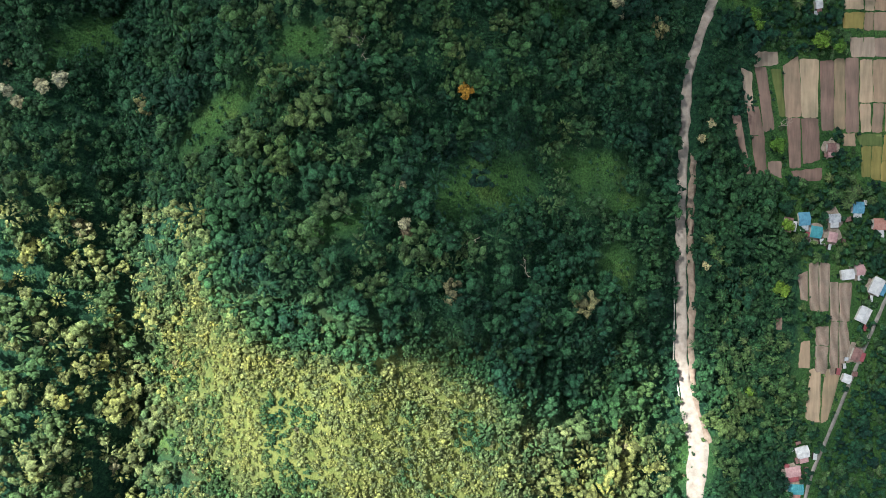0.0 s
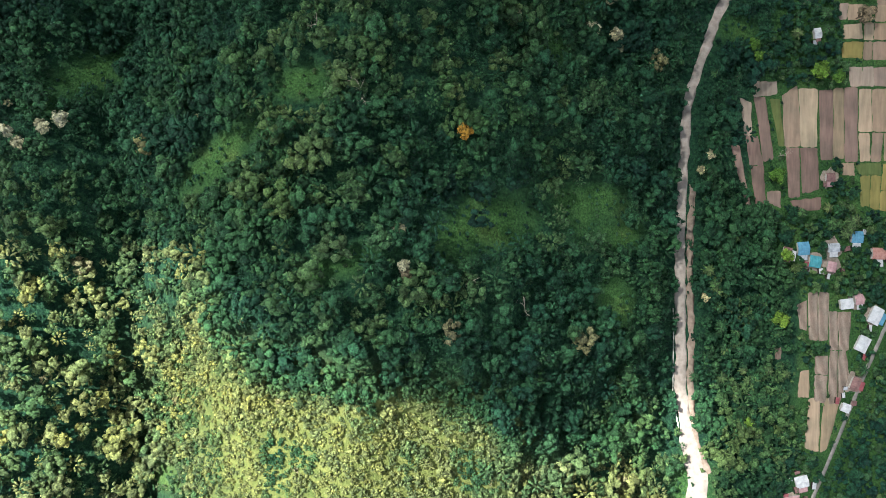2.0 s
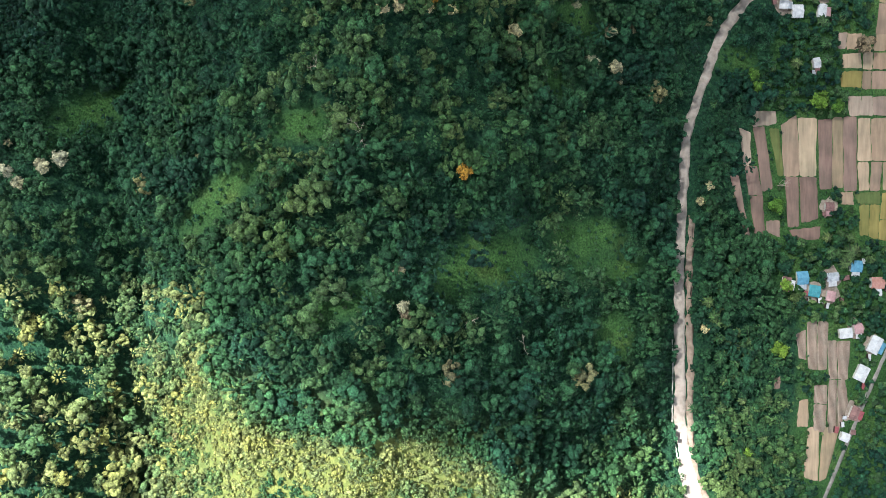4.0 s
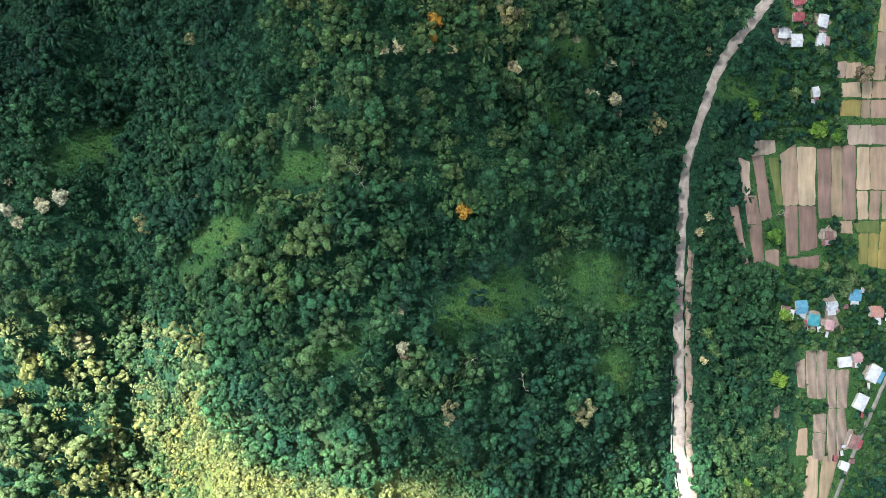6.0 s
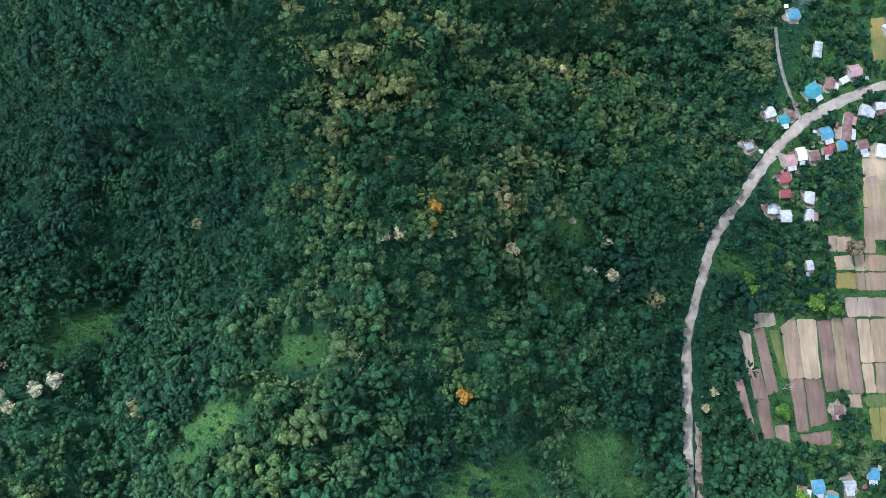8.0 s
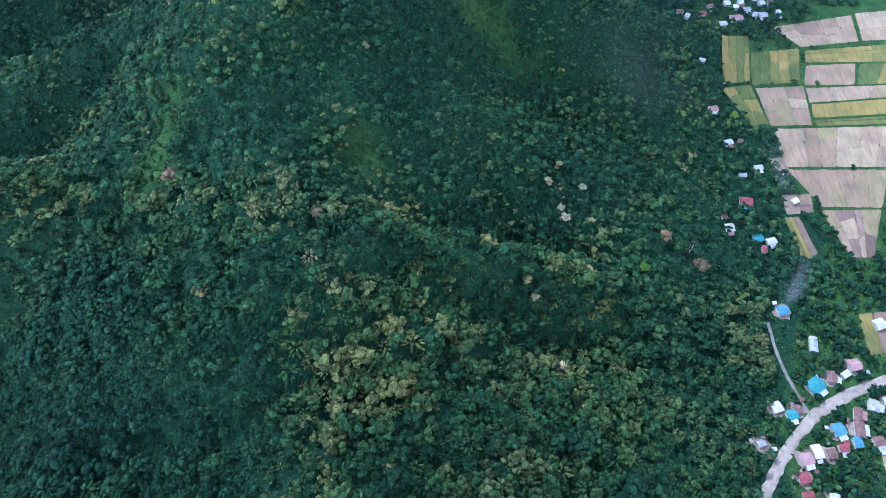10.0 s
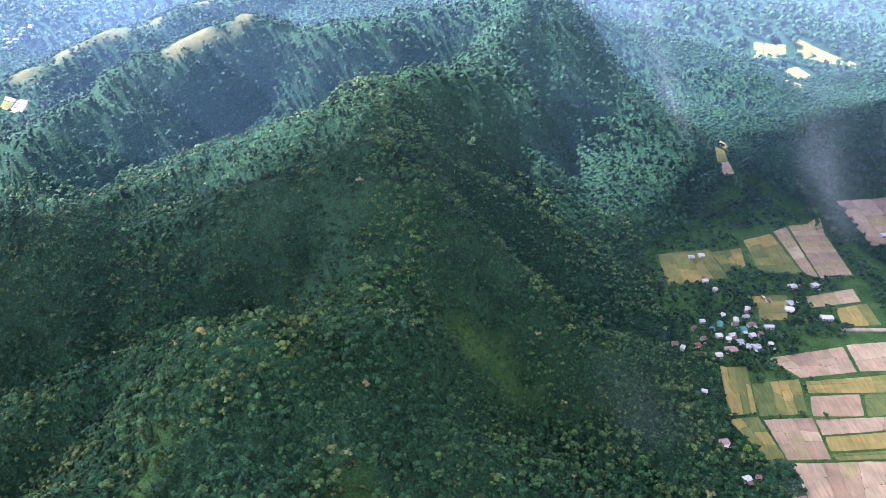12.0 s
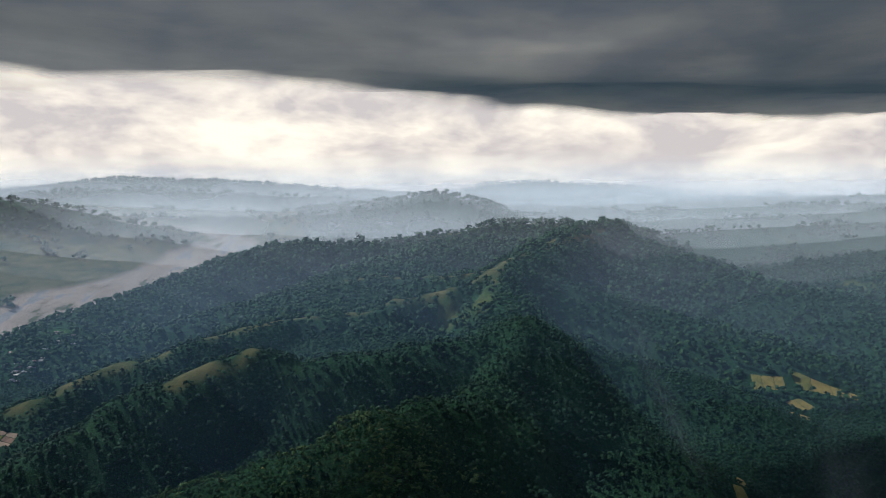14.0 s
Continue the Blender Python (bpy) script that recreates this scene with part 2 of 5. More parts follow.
# ---- the lie of the land ----
# crest lines: (points x, y, z), half widths to the left and to the right of their direction
RIDGES = [
    ([(-60, -700, 95), (-40, -320, 112), (-35, -120, 128), (-38, -35, 134), (-48, 30, 139), (-50, 90, 141), (-55, 155, 124),
      (-90, 200, 117), (-105, 265, 141), (-116, 340, 148), (-122, 430, 186)], 165, 142),
    ([(-260, -600, 100), (-235, -300, 106), (-218, -100, 112), (-208, 0, 117), (-195, 60, 120), (-210, 120, 105), (-195, 180, 90), (-180, 230, 100), (-161, 340, 140)], 130, 95),
    ([(-105, 275, 136), (-60, 318, 133), (0, 322, 104), (60, 332, 72), (115, 345, 45)], 50, 50),
    ([(-45, 70, 138), (5, 78, 124), (50, 88, 98), (95, 100, 62)], 45, 50),
    ([(-62, 150, 120), (0, 160, 108), (50, 165, 92), (100, 175, 52)], 45, 45),
    ([(-30, -40, 131), (10, -58, 128), (50, -75, 95)], 40, 60),
    ([(-122, 445, 188), (-60, 432, 142), (0, 442, 100), (75, 405, 66), (130, 390, 35)], 70, 65),
    ([(-122, 435, 184), (-161, 350, 146), (-230, 332, 150), (-330, 310, 118), (-480, 280, 80)], 85, 75),
    ([(-122, 450, 188), (-163, 450, 188), (-197, 478, 165), (-270, 460, 128), (-360, 430, 90)], 60, 60),
    ([(-122, 440, 188), (-84, 490, 164), (-74, 547, 158), (-70, 590, 166), (-57, 631, 190), (-83, 685, 203), (-84, 760, 180), (-95, 850, 194),
      (-66, 930, 200), (-13, 960, 186), (40, 1100, 182), (101, 1250, 230)], 105, 115),
    ([(101, 1250, 228), (85, 1500, 205), (80, 1800, 254), (250, 2250, 285), (400, 2600, 315), (537, 2700, 322), (700, 3000, 270)], 200, 170),
    ([(-83, 688, 203), (-110, 690, 195), (-153, 690, 179), (-263, 700, 137), (-321, 700, 124), (-375, 690, 130), (-433, 680, 133), (-560, 640, 90)], 100, 70),
    ([(-63, 660, 192), (-28, 650, 170), (6, 640, 149), (40, 620, 126), (89, 600, 95), (129, 590, 66)], 55, 60),
    ([(-116, 900, 202), (-165, 870, 172), (-216, 860, 160), (-267, 850, 145), (-402, 830, 92)], 105, 75),
    ([(-13, 958, 185), (8, 950, 151), (58, 940, 111), (115, 920, 75), (180, 900, 32)], 70, 75),
    ([(-84, 760, 180), (0, 780, 140), (110, 770, 75), (175, 770, 35)], 60, 60),
    ([(101, 1250, 230), (46, 1230, 211), (-106, 1200, 199), (-246, 1180, 188), (-331, 1180, 206), (-366, 1150, 200), (-404, 1110, 188), (-470, 1045, 160),
      (-560, 950, 110)], 95, 110),
    ([(101, 1250, 230), (147, 1240, 190), (207, 1200, 136), (244, 1150, 97), (313, 1080, 68), (361, 1000, 44)], 110, 90),
    ([(80, 1800, 254), (0, 1750, 227), (-147, 1650, 209), (-215, 1600, 191), (-351, 1560, 188), (-550, 1300, 165), (-627, 1250, 147), (-695, 1100, 105)], 130, 130),
    ([(80, 1850, 245), (-200, 2000, 205), (-500, 1900, 170), (-800, 1700, 105)], 170, 170),
    ([(400, 2700, 318), (365, 2750, 325), (165, 2800, 322), (-238, 2650, 256), (-497, 2550, 260), (-663, 2450, 249), (-817, 2200, 191), (-913, 1900, 156),
      (-962, 1650, 126), (-900, 1400, 75)], 230, 190),
    ([(-150, 1400, 150), (-300, 1900, 205), (-50, 2500, 265), (250, 2600, 270)], 430, 430),
    ([(537, 2700, 322), (648, 2650, 251), (801, 2500, 188), (910, 2300, 152), (1059, 2150, 131), (1119, 2000, 104), (1200, 1700, 65)], 220, 220),
    ([(90, 1500, 195), (300, 1500, 120), (480, 1420, 70)], 140, 140),
    ([(150, 1950, 230), (450, 1900, 150), (700, 1750, 95)], 190, 190),
    ([(560, 1080, 40), (760, 1150, 85), (1100, 1050, 100), (1600, 900, 90)], 160, 160),
    ([(-2600, 2800, 470), (-2174, 2900, 429), (-1905, 2980, 411), (-1741, 3020, 388), (-1568, 3050, 342), (-1382, 3060, 301), (-1234, 3050, 272), (-1171, 3040, 244)], 170, 110),
    ([(-3300, 4300, 420), (-2826, 4400, 430), (-2141, 4400, 515), (-1375, 4400, 488), (-891, 4400, 452), (-400, 4400, 410)], 330, 330),
    ([(-632, 3700, 351), (-400, 3700, 385), (-142, 3700, 421), (86, 3700, 384), (223, 3650, 324)], 300, 300),
    ([(200, 4700, 480), (474, 4720, 493), (944, 4720, 462), (1557, 4700, 402)], 260, 260),
]
RIVER = [(-1330, 1500), (-1261, 1800), (-1280, 2000), (-1290, 2130), (-1290, 2314), (-1212, 2491), (-1160, 2644), (-1110, 2755), (-1059, 2870), (-981, 2975), (-936, 3070), (-1035, 3180), (-1242, 3262), (-1545, 3253), (-1790, 3189)]
ROAD = [(150, -420), (152, -250), (154, -144), (156, -116), (148, -89), (142, -62), (141, -28), (139, 12), (140, 43), (142, 77),
        (145, 114), (154, 138), (168, 176), (192, 208), (211, 234), (234, 258), (256, 272), (282, 284), (340, 300), (480, 318), (700, 330)]


def to_line(x, y, pts):
    """Distance to a polyline, signed by its side (left is minus), and the place along it (index and share)."""
    best = np.full(x.shape, 1e9)
    side, place = np.zeros(x.shape), np.zeros(x.shape)
    for i in range(len(pts) - 1):
        ax, ay, bx, by = pts[i][0], pts[i][1], pts[i + 1][0], pts[i + 1][1]
        ux, uy = bx - ax, by - ay
        s = np.clip(((x - ax) * ux + (y - ay) * uy) / (ux * ux + uy * uy), 0, 1)
        d = np.hypot(x - ax - s * ux, y - ay - s * uy)
        cross = ((x - ax) * uy - (y - ay) * ux)
        m = d < best
        best = np.where(m, d, best)
        side = np.where(m, np.sign(cross), side)
        place = np.where(m, i + s, place)
    return best, side, place


def lattice(seed, n=64):
    return np.random.RandomState(seed).rand(n, n)


def value_noise(x, y, size, seed):
    """Smooth noise from 0 to 1 with bumps of that size."""
    grid = lattice(seed)
    u, v = x / size, y / size
    i, j = np.floor(u).astype(int), np.floor(v).astype(int)
    a, b = u - i, v - j
    a, b = a * a * (3 - 2 * a), b * b * (3 - 2 * b)
    g = lambda p, q: grid[p % 64, q % 64]
    return (g(i, j) * (1 - a) + g(i + 1, j) * a) * (1 - b) + (g(i, j + 1) * (1 - a) + g(i + 1, j + 1) * a) * b


def land_rise(x, y):
    """How far the ground rises over the plain."""
    far = np.hypot(x, y - 126)
    return land(x, y) - plain_level(far)


def plain_level(far):
    grow = np.clip((far - 1800) / 2800, 0, 1.1)
    return np.where(far > 1800, 454 - far * 449 / (far + 30000 * grow ** 3), 5.0)


def land(x, y):
    """The height of the ground."""
    far = np.hypot(x, y - 126)
    base = plain_level(far)
    wx = x + 26 * (value_noise(x, y, 95, 1) - 0.5) + 9 * (value_noise(x, y, 31, 2) - 0.5)
    wy = y + 26 * (value_noise(x, y, 95, 3) - 0.5) + 9 * (value_noise(x, y, 31, 4) - 0.5)
    total, near = np.zeros(x.shape), np.full(x.shape, 9.0)
    for pts, wl, wr in RIDGES:
        d, side, place = to_line(wx, wy, pts)
        crest = np.interp(place, np.arange(len(pts)), [p[2] for p in pts])
        w = np.where(side < 0, wl, wr)
        rise = np.maximum(crest - base, 0) * np.exp(-(d / w) ** 2)
        total += (rise / 100) ** 30
        near = np.minimum(near, d / w + 0.02 * np.maximum(0, 40 - crest + base))
    rise = 100 * total ** (1 / 30)
    steep = np.clip(rise / 60, 0, 1)
    gully = 1 - np.abs(2 * value_noise(x, y, 60, 5) - 1)
    rough = 12 * (gully - 0.5) + 5 * (value_noise(x, y, 24, 6) - 0.5)
    big = np.clip((far - 700) / 900, 0, 1) * 34 * (value_noise(x, y, 210, 7) - 0.5)
    z = base + rise + (rough + big * np.clip(near * 1.6, 0.1, 1)) * steep
    return z

# ---- meshes ----
def mesh_from(name, verts, tris, mat, **point_values):
    """A triangle mesh from arrays, with float values on its points."""
    verts, tris = np.asarray(verts, np.float32), np.asarray(tris, np.int32)
    me = bpy.data.meshes.new(name)
    me.vertices.add(len(verts))
    me.vertices.foreach_set("co", verts.ravel())
    me.loops.add(tris.size)
    me.loops.foreach_set("vertex_index", tris.ravel())
    me.polygons.add(len(tris))
    me.polygons.foreach_set("loop_start", np.arange(0, tris.size, 3, dtype=np.int32))
    for key, value in point_values.items():
        me.attributes.new(key, "FLOAT", "POINT").data.foreach_set("value", np.asarray(value, np.float32))
    me.materials.append(mat)
    me.update(calc_edges=True)
    me.validate()
    return me


def part(name, bm, material, parent, label=""):
    me = bpy.data.meshes.new(name)
    bm.to_mesh(me)
    bm.free()
    me.materials.append(material)
    ob = new(name, me)
    ob.parent = parent
    return tagged(ob, label)


def spacing(lo, hi, fine_lo, fine_hi, step, growth):
    """Grid lines: even within the fine stretch, wider and wider outside it."""
    out, s, v = [], step, fine_hi
    mid = list(np.arange(fine_lo, fine_hi + 0.1, step))
    while v < hi:
        s *= growth
        v += s
        out.append(min(v, hi))
    left, s, v = [], step, fine_lo
    while v > lo:
        s *= growth
        v -= s
        left.append(max(v, lo))
    return np.array(left[::-1] + mid + out)


GX = spacing(-4900, 4900, -480, 500, 7.0, 1.034)
GY = spacing(-2600, 4780, -220, 900, 7.0, 1.022)
MX, MY = np.meshgrid(GX, GY)
MZ = land(MX, MY)
road_d, _, road_s = to_line(MX, MY, ROAD)
road_z = land(np.array([p[0] for p in ROAD], float), np.array([p[1] for p in ROAD], float))
for _ in range(2):
    road_z[1:-1] = (road_z[:-2] + 2 * road_z[1:-1] + road_z[2:]) / 4
level = np.interp(road_s, np.arange(len(ROAD)), road_z)
MZ = MZ + (level - MZ) * np.clip((22 - road_d) / 14, 0, 1) * (MY > -400)
river_d, _, river_s = to_line(MX, MY, RIVER)
river_w = np.interp(river_s, range(len(RIVER)), [220, 220, 220, 215, 190, 110, 80, 105, 120, 110, 85, 62, 40, 30, 24])
SAND = np.clip((river_w + 40 * (value_noise(MX, MY, 120, 21) - 0.5) - river_d) / 18, 0, 1)
MZ = MZ - 4 * SAND


def valley(x, y):
    """1 on the farmed valley floor, 0 in the woods."""
    edge = np.interp(y, [-700, -110, -60, 0, 60, 130, 190, 260, 330, 400, 470, 560, 640, 740, 830, 960, 1040],
                     [215, 215, 218, 216, 184, 188, 205, 208, 250, 285, 272, 262, 246, 205, 215, 350, 420])
    edge_hi = np.interp(y, [-700, 640, 760, 900, 960, 1040], [700, 640, 520, 470, 440, 425])
    e = value_noise(x, y, 22, 33) * 14 - 7
    return np.clip((x - edge + e) / 5, 0, 1) * np.clip((edge_hi - x + e) / 5, 0, 1) * (y < 1040)


flat = valley(MX, MY) * np.clip((MY - 330) / 40, 0, 1)
MZ = MZ + (6 + 0.06 * (MZ - 6) - MZ) * flat


def height(x, y):
    """The ground under places x, y, on the mesh itself."""
    x, y = np.asarray(x, float), np.asarray(y, float)
    i = np.clip(np.searchsorted(GX, x) - 1, 0, len(GX) - 2)
    j = np.clip(np.searchsorted(GY, y) - 1, 0, len(GY) - 2)
    a, b = (x - GX[i]) / (GX[i + 1] - GX[i]), (y - GY[j]) / (GY[j + 1] - GY[j])
    return (MZ[j, i] * (1 - a) + MZ[j, i + 1] * a) * (1 - b) + (MZ[j + 1, i] * (1 - a) + MZ[j + 1, i + 1] * a) * b


def ground_at(x, y):
    return float(height(x, y))


# grassy clearings on the slopes: x, y, half length, half width, turn
CLEARINGS = [(20, 30, 24, 12, 20), (75, 45, 20, 13, 10), (95, 30, 14, 8, 0), (-178, 100, 20, 10, 55), (-62, 92, 14, 9, 0),
             (-137, -98, 10, 8, 0), (-45, 12, 18, 6, 30), (95, -5, 9, 14, 0),
             (70, 165, 16, 8, 0), (55, 128, 10, 7, 0), (-100, 60, 26, 9, 40), (150, -118, 14, 16, 0), (178, 158, 12, 10, 0),
             (-20, 330, 18, 8, -10), (-170, 355, 9, 30, -10), (25, 545, 30, 26, 0), (-60, 370, 14, 12, 0),
             (-20, 1640, 26, 50, 15), (40, 1620, 22, 55, -10), (-560, 1300, 34, 10, 40)]


def clearing(x, y):
    out = np.zeros(np.shape(x))
    for cx, cy, a, b, turn in CLEARINGS:
        c, s = math.cos(radians(turn)), math.sin(radians(turn))
        u, v = ((x - cx) * c + (y - cy) * s) / a, (-(x - cx) * s + (y - cy) * c) / b
        out = np.maximum(out, np.clip(1.5 - np.hypot(u, v) + 0.9 * (value_noise(x, y, 9, 31) - 0.5), 0, 1))
    return out


# dry grass along the far crests
BARE_CRESTS = [[(80, 1800), (0, 1750), (-147, 1650), (-215, 1600), (-351, 1560), (-450, 1440)], [(-335, 1176), (-366, 1150), (-410, 1104)],
               [(60, 1700), (80, 1876), (200, 2150), (330, 2380), (480, 2600)], [(-470, 1400), (-550, 1300), (-627, 1250), (-680, 1140)],
               [(40, 1880), (-200, 2000), (-360, 1950)], [(330, 2740), (165, 2800), (-100, 2700)]]


def crest_distance(x, y):
    return np.min([to_line(x, y, pts)[0] for pts in BARE_CRESTS], axis=0)


GRASS = np.maximum(clearing(MX, MY), valley(MX, MY) * 0.9)
far_grass = np.clip((value_noise(MX, MY, 130, 41) * 0.6 + value_noise(MX, MY, 45, 42) * 0.4 - 0.80) / 0.1, 0, 1)
crest_d = crest_distance(MX, MY)
DRY = np.clip((26 - crest_d) / 14, 0, 1) * np.clip((value_noise(MX, MY, 45, 43) - 0.2) / 0.3, 0, 0.9) * (MY > 900)
DRY = np.maximum(DRY, 0.55 * clearing(MX, MY) * (MY > 1200))
LOW = land_rise(MX, MY) < 30
plain = np.clip((np.hypot(MX, MY - 126) - 1900) / 300, 0, 1) * LOW
DRY = np.maximum(DRY, np.clip((650 - river_d) / 120, 0, 1) * np.clip((value_noise(MX, MY, 120, 44) - 0.12) / 0.2, 0, 1) * 0.9 * (MX < -700) * LOW)
DRY = np.maximum(DRY, far_grass * plain * 0.6 * (np.abs(MX - 250) > 500))
GRASS = np.maximum(GRASS, far_grass * (np.hypot(MX, MY - 126) > 900) * 0.8)
CREEPER = np.clip(1.2 * np.exp(-((MX + 46) / 86) ** 4 - ((MY + 80 + 0.22 * (MX + 48)) / 42) ** 4), 0, 1)
nx, ny = len(GX), len(GY)
idx = np.arange(nx * ny).reshape(ny, nx)
quads = np.stack([idx[:-1, :-1], idx[:-1, 1:], idx[1:, 1:], idx[1:, :-1]], -1).reshape(-1, 4)
ground = new("ground", mesh_from("ground", np.stack([MX, MY, MZ], -1).reshape(-1, 3),
                                 np.concatenate([quads[:, [0, 1, 2]], quads[:, [0, 2, 3]]]), GROUND,
                                 creeper=CREEPER.ravel(), grass=GRASS.ravel(), sand=SAND.ravel(), dry=DRY.ravel()))
ground.data.shade_smooth()
tagged(ground, "green hilly ground with grass clearings and a flat valley", "ground", kind="structure")


def ribbon(name, pts, width, mat, lift, label, category, wobble=0.8, step=4.0):
    """A road draped along a line, with ragged verges."""
    line = []
    for (ax, ay), (bx, by) in zip(pts[:-1], pts[1:]):
        n = max(1, int(math.hypot(bx - ax, by - ay) / step))
        line += [(ax + (bx - ax) * k / n, ay + (by - ay) * k / n) for k in range(n)]
    line = np.array(line + [pts[-1]])
    for _ in range(6):
        line[1:-1] = (line[:-2] + 2 * line[1:-1] + line[2:]) / 4
    way = np.gradient(line, axis=0)
    way /= np.linalg.norm(way, axis=1)[:, None]
    side = np.stack([way[:, 1], -way[:, 0]], 1)
    rnd = np.random.RandomState(len(pts))
    half = np.asarray(width(line) if callable(width) else np.full(len(line), width)) / 2
    shares = np.array([-1.0, -0.8, -0.35, 0.0, 0.35, 0.8, 1.0])
    rows = []
    for k, s in enumerate(shares):
        off = half * s + (rnd.randn(len(line)) * wobble * (abs(s) > 0.7) * 0.5)
        p = line + side * off[:, None]
        z = height(p[:, 0], p[:, 1]) + lift + (0.0 if abs(s) < 0.9 else -lift * 0.9) + 0.12 * (1 - s * s)
        rows.append(np.column_stack([p, z]))
    v = np.stack(rows, 1).reshape(-1, 3)
    m, w = len(line), len(shares)
    ii = np.arange(m * w).reshape(m, w)
    q = np.stack([ii[:-1, :-1], ii[:-1, 1:], ii[1:, 1:], ii[1:, :-1]], -1).reshape(-1, 4)
    ob = new(name, mesh_from(name, v, np.concatenate([q[:, [0, 1, 2]], q[:, [0, 2, 3]]]), mat))
    return tagged(ob, label, category, kind="structure")


ribbon("road", ROAD, lambda line: np.interp(line[:, 1], [-150, -122, -104, -80, 60, 150, 190, 260], [9, 13, 12, 7.0, 5.6, 5.6, 6.6, 7.4]), DIRT_ROAD, 0.45, "pale unpaved dirt road along the foot of the hill", "road")
LANES = [[(236, 259), (231, 273), (227, 288), (224, 305), (223, 329)],
         [(228, -160), (232, -137), (246, -105), (256, -80), (266, -55), (280, -22), (300, 20)]]
for pts in LANES:
    ribbon("lane", pts, 2.4, LANE, 0.35, "narrow grey lane between the houses", "lane", 0.3)
ribbon("lane", [(391, 696), (443, 697), (560, 702), (700, 720)], 5.0, DIRT_ROAD, 0.9, "pale raised lane across the rice fields", "lane", 0.3)
ribbon("verge", [(162, -110), (153, -92), (148, -62), (147, -28), (145, 12), (146, 43), (147, 62)], 3.6, VERGE, 0.3, "trodden brown earth verge beside the road", "verge", 1.2)

# ---- fields ----
FIELD_QUADS = []


def plot(corners, mat, parent, lift=0.5):
    """One ploughed plot: four corners, ragged sides, draped on the ground, its edge a low bund."""
    FIELD_QUADS.append(np.array(corners, float))
    c = [Vector((x, y)) for x, y in corners]
    mid = (c[0] + c[1] + c[2] + c[3]) / 4
    c = [q + (q - mid).normalized() * 0.4 for q in c]
    n = 6
    rnd = random.Random(int(c[0].x * 7 + c[0].y * 13))
    bm = bmesh.new()
    grid = []
    for j in range(n + 1):
        row = []
        for i in range(n + 1):
            u, v = i / n, j / n
            p = (c[0] * (1 - u) + c[1] * u) * (1 - v) + (c[3] * (1 - u) + c[2] * u) * v
            rim = i in (0, n) or j in (0, n)
            if i in (0, n) and j in (0, n):
                p = p.lerp(mid, 0.03)
            x, y = p.x + rnd.uniform(-0.35, 0.35), p.y + rnd.uniform(-0.35, 0.35)
            row.append(bm.verts.new((x, y, ground_at(x, y) + (0.1 if rim else lift))))
        grid.append(row)
    for j in range(n):
        for i in range(n):
            bm.faces.new((grid[j][i], grid[j][i + 1], grid[j + 1][i + 1], grid[j + 1][i]))
    return part("plot", bm, mat, parent)


def field(name, label, group=""):
    ob = new(name)
    return tagged(ob, label, "field", group)


def strips(thing, a, b, c, d, cols, rows, mats, gap=0.9, seed=1):
    """Cuts the field a b c d into uneven plots with bunds between them."""
    rnd = random.Random(seed)
    a, b, c, d = (Vector(p) for p in (a, b, c, d))
    us = [0]
    for k in range(cols):
        us.append(us[-1] + rnd.uniform(0.7, 1.3))
    us = [u / us[-1] for u in us]
    sway = [0.0] + [rnd.uniform(-0.22, 0.22) / cols for _ in us[1:-1]] + [0.0]
    at = lambda u, v: (a * (1 - u) + b * u) * (1 - v) + (d * (1 - u) + c * u) * v
    for k in range(cols):
        vs = [0]
        for _ in range(max(1, rows + rnd.choice((-1, 0, 0, 1)))):
            vs.append(vs[-1] + rnd.uniform(0.6, 1.4))
        vs = [v / vs[-1] for v in vs]
        slant = [0.0] + [rnd.uniform(-0.2, 0.2) / len(vs) for _ in vs[1:-1]] + [0.0]
        for v0, v1, s0, s1 in zip(vs[:-1], vs[1:], slant[:-1], slant[1:]):
            edge = lambda i, v: us[i] + sway[i] * v
            p = [at(edge(k, v0 - s0), v0 - s0), at(edge(k + 1, v0 + s0), v0 + s0), at(edge(k + 1, v1 + s1), v1 + s1), at(edge(k, v1 - s1), v1 - s1)]
            m = sum(p, Vector((0, 0))) / 4
            p = [q + (m - q).normalized() * gap for q in p]
            plot([(q.x, q.y) for q in p], rnd.choice(mats), thing)


F = field("field", "pale harvested rice plots beside the dirt road")
plot([(211.6, 89.4), (222.4, 90), (219.9, 128), (209.4, 121.1)], STUBBLE, F)
plot([(222.6, 90), (233.3, 90.3), (233.1, 126.6), (220.7, 126.2)], STUBBLE, F)
plot([(244.1, 83.3), (251.2, 83.7), (250, 127.9), (243.3, 127.2)], STUBBLE, F)
plot([(250, 73), (257.9, 73.1), (257.4, 80.7), (249.8, 80.3)], STUBBLE, F)
plot([(207.5, 89.8), (211.4, 90), (207.6, 118.9), (201.1, 118.1)], RICE, F)
F = field("field", "grey-brown tilled strips between harvested plots")
plot([(235.6, 82.2), (243.9, 82.9), (242.9, 126.3), (234, 125.6)], TILLED, F)
plot([(251.6, 81.4), (260, 82.1), (258.8, 128.5), (250.4, 128)], TILLED, F)
plot([(214.9, 58), (222.5, 58.2), (221.6, 88.8), (212.1, 88.5)], TILLED, F)
plot([(223.8, 60.7), (235.3, 63.4), (233.5, 89.4), (222.2, 88.8)], TILLED, F)
plot([(220.3, 50.1), (235.9, 50.6), (236.5, 58.5), (215.6, 55.4)], TILLED, F)
F = field("field", "narrow brown tilled strips among trees")
plot([(190, 119.1), (205.6, 121.8), (205.3, 129.9), (189.4, 128.6)], TILLED, F)
plot([(196.9, 79.3), (203.9, 81.7), (197.9, 119.7), (190, 118.3)], TILLED, F)
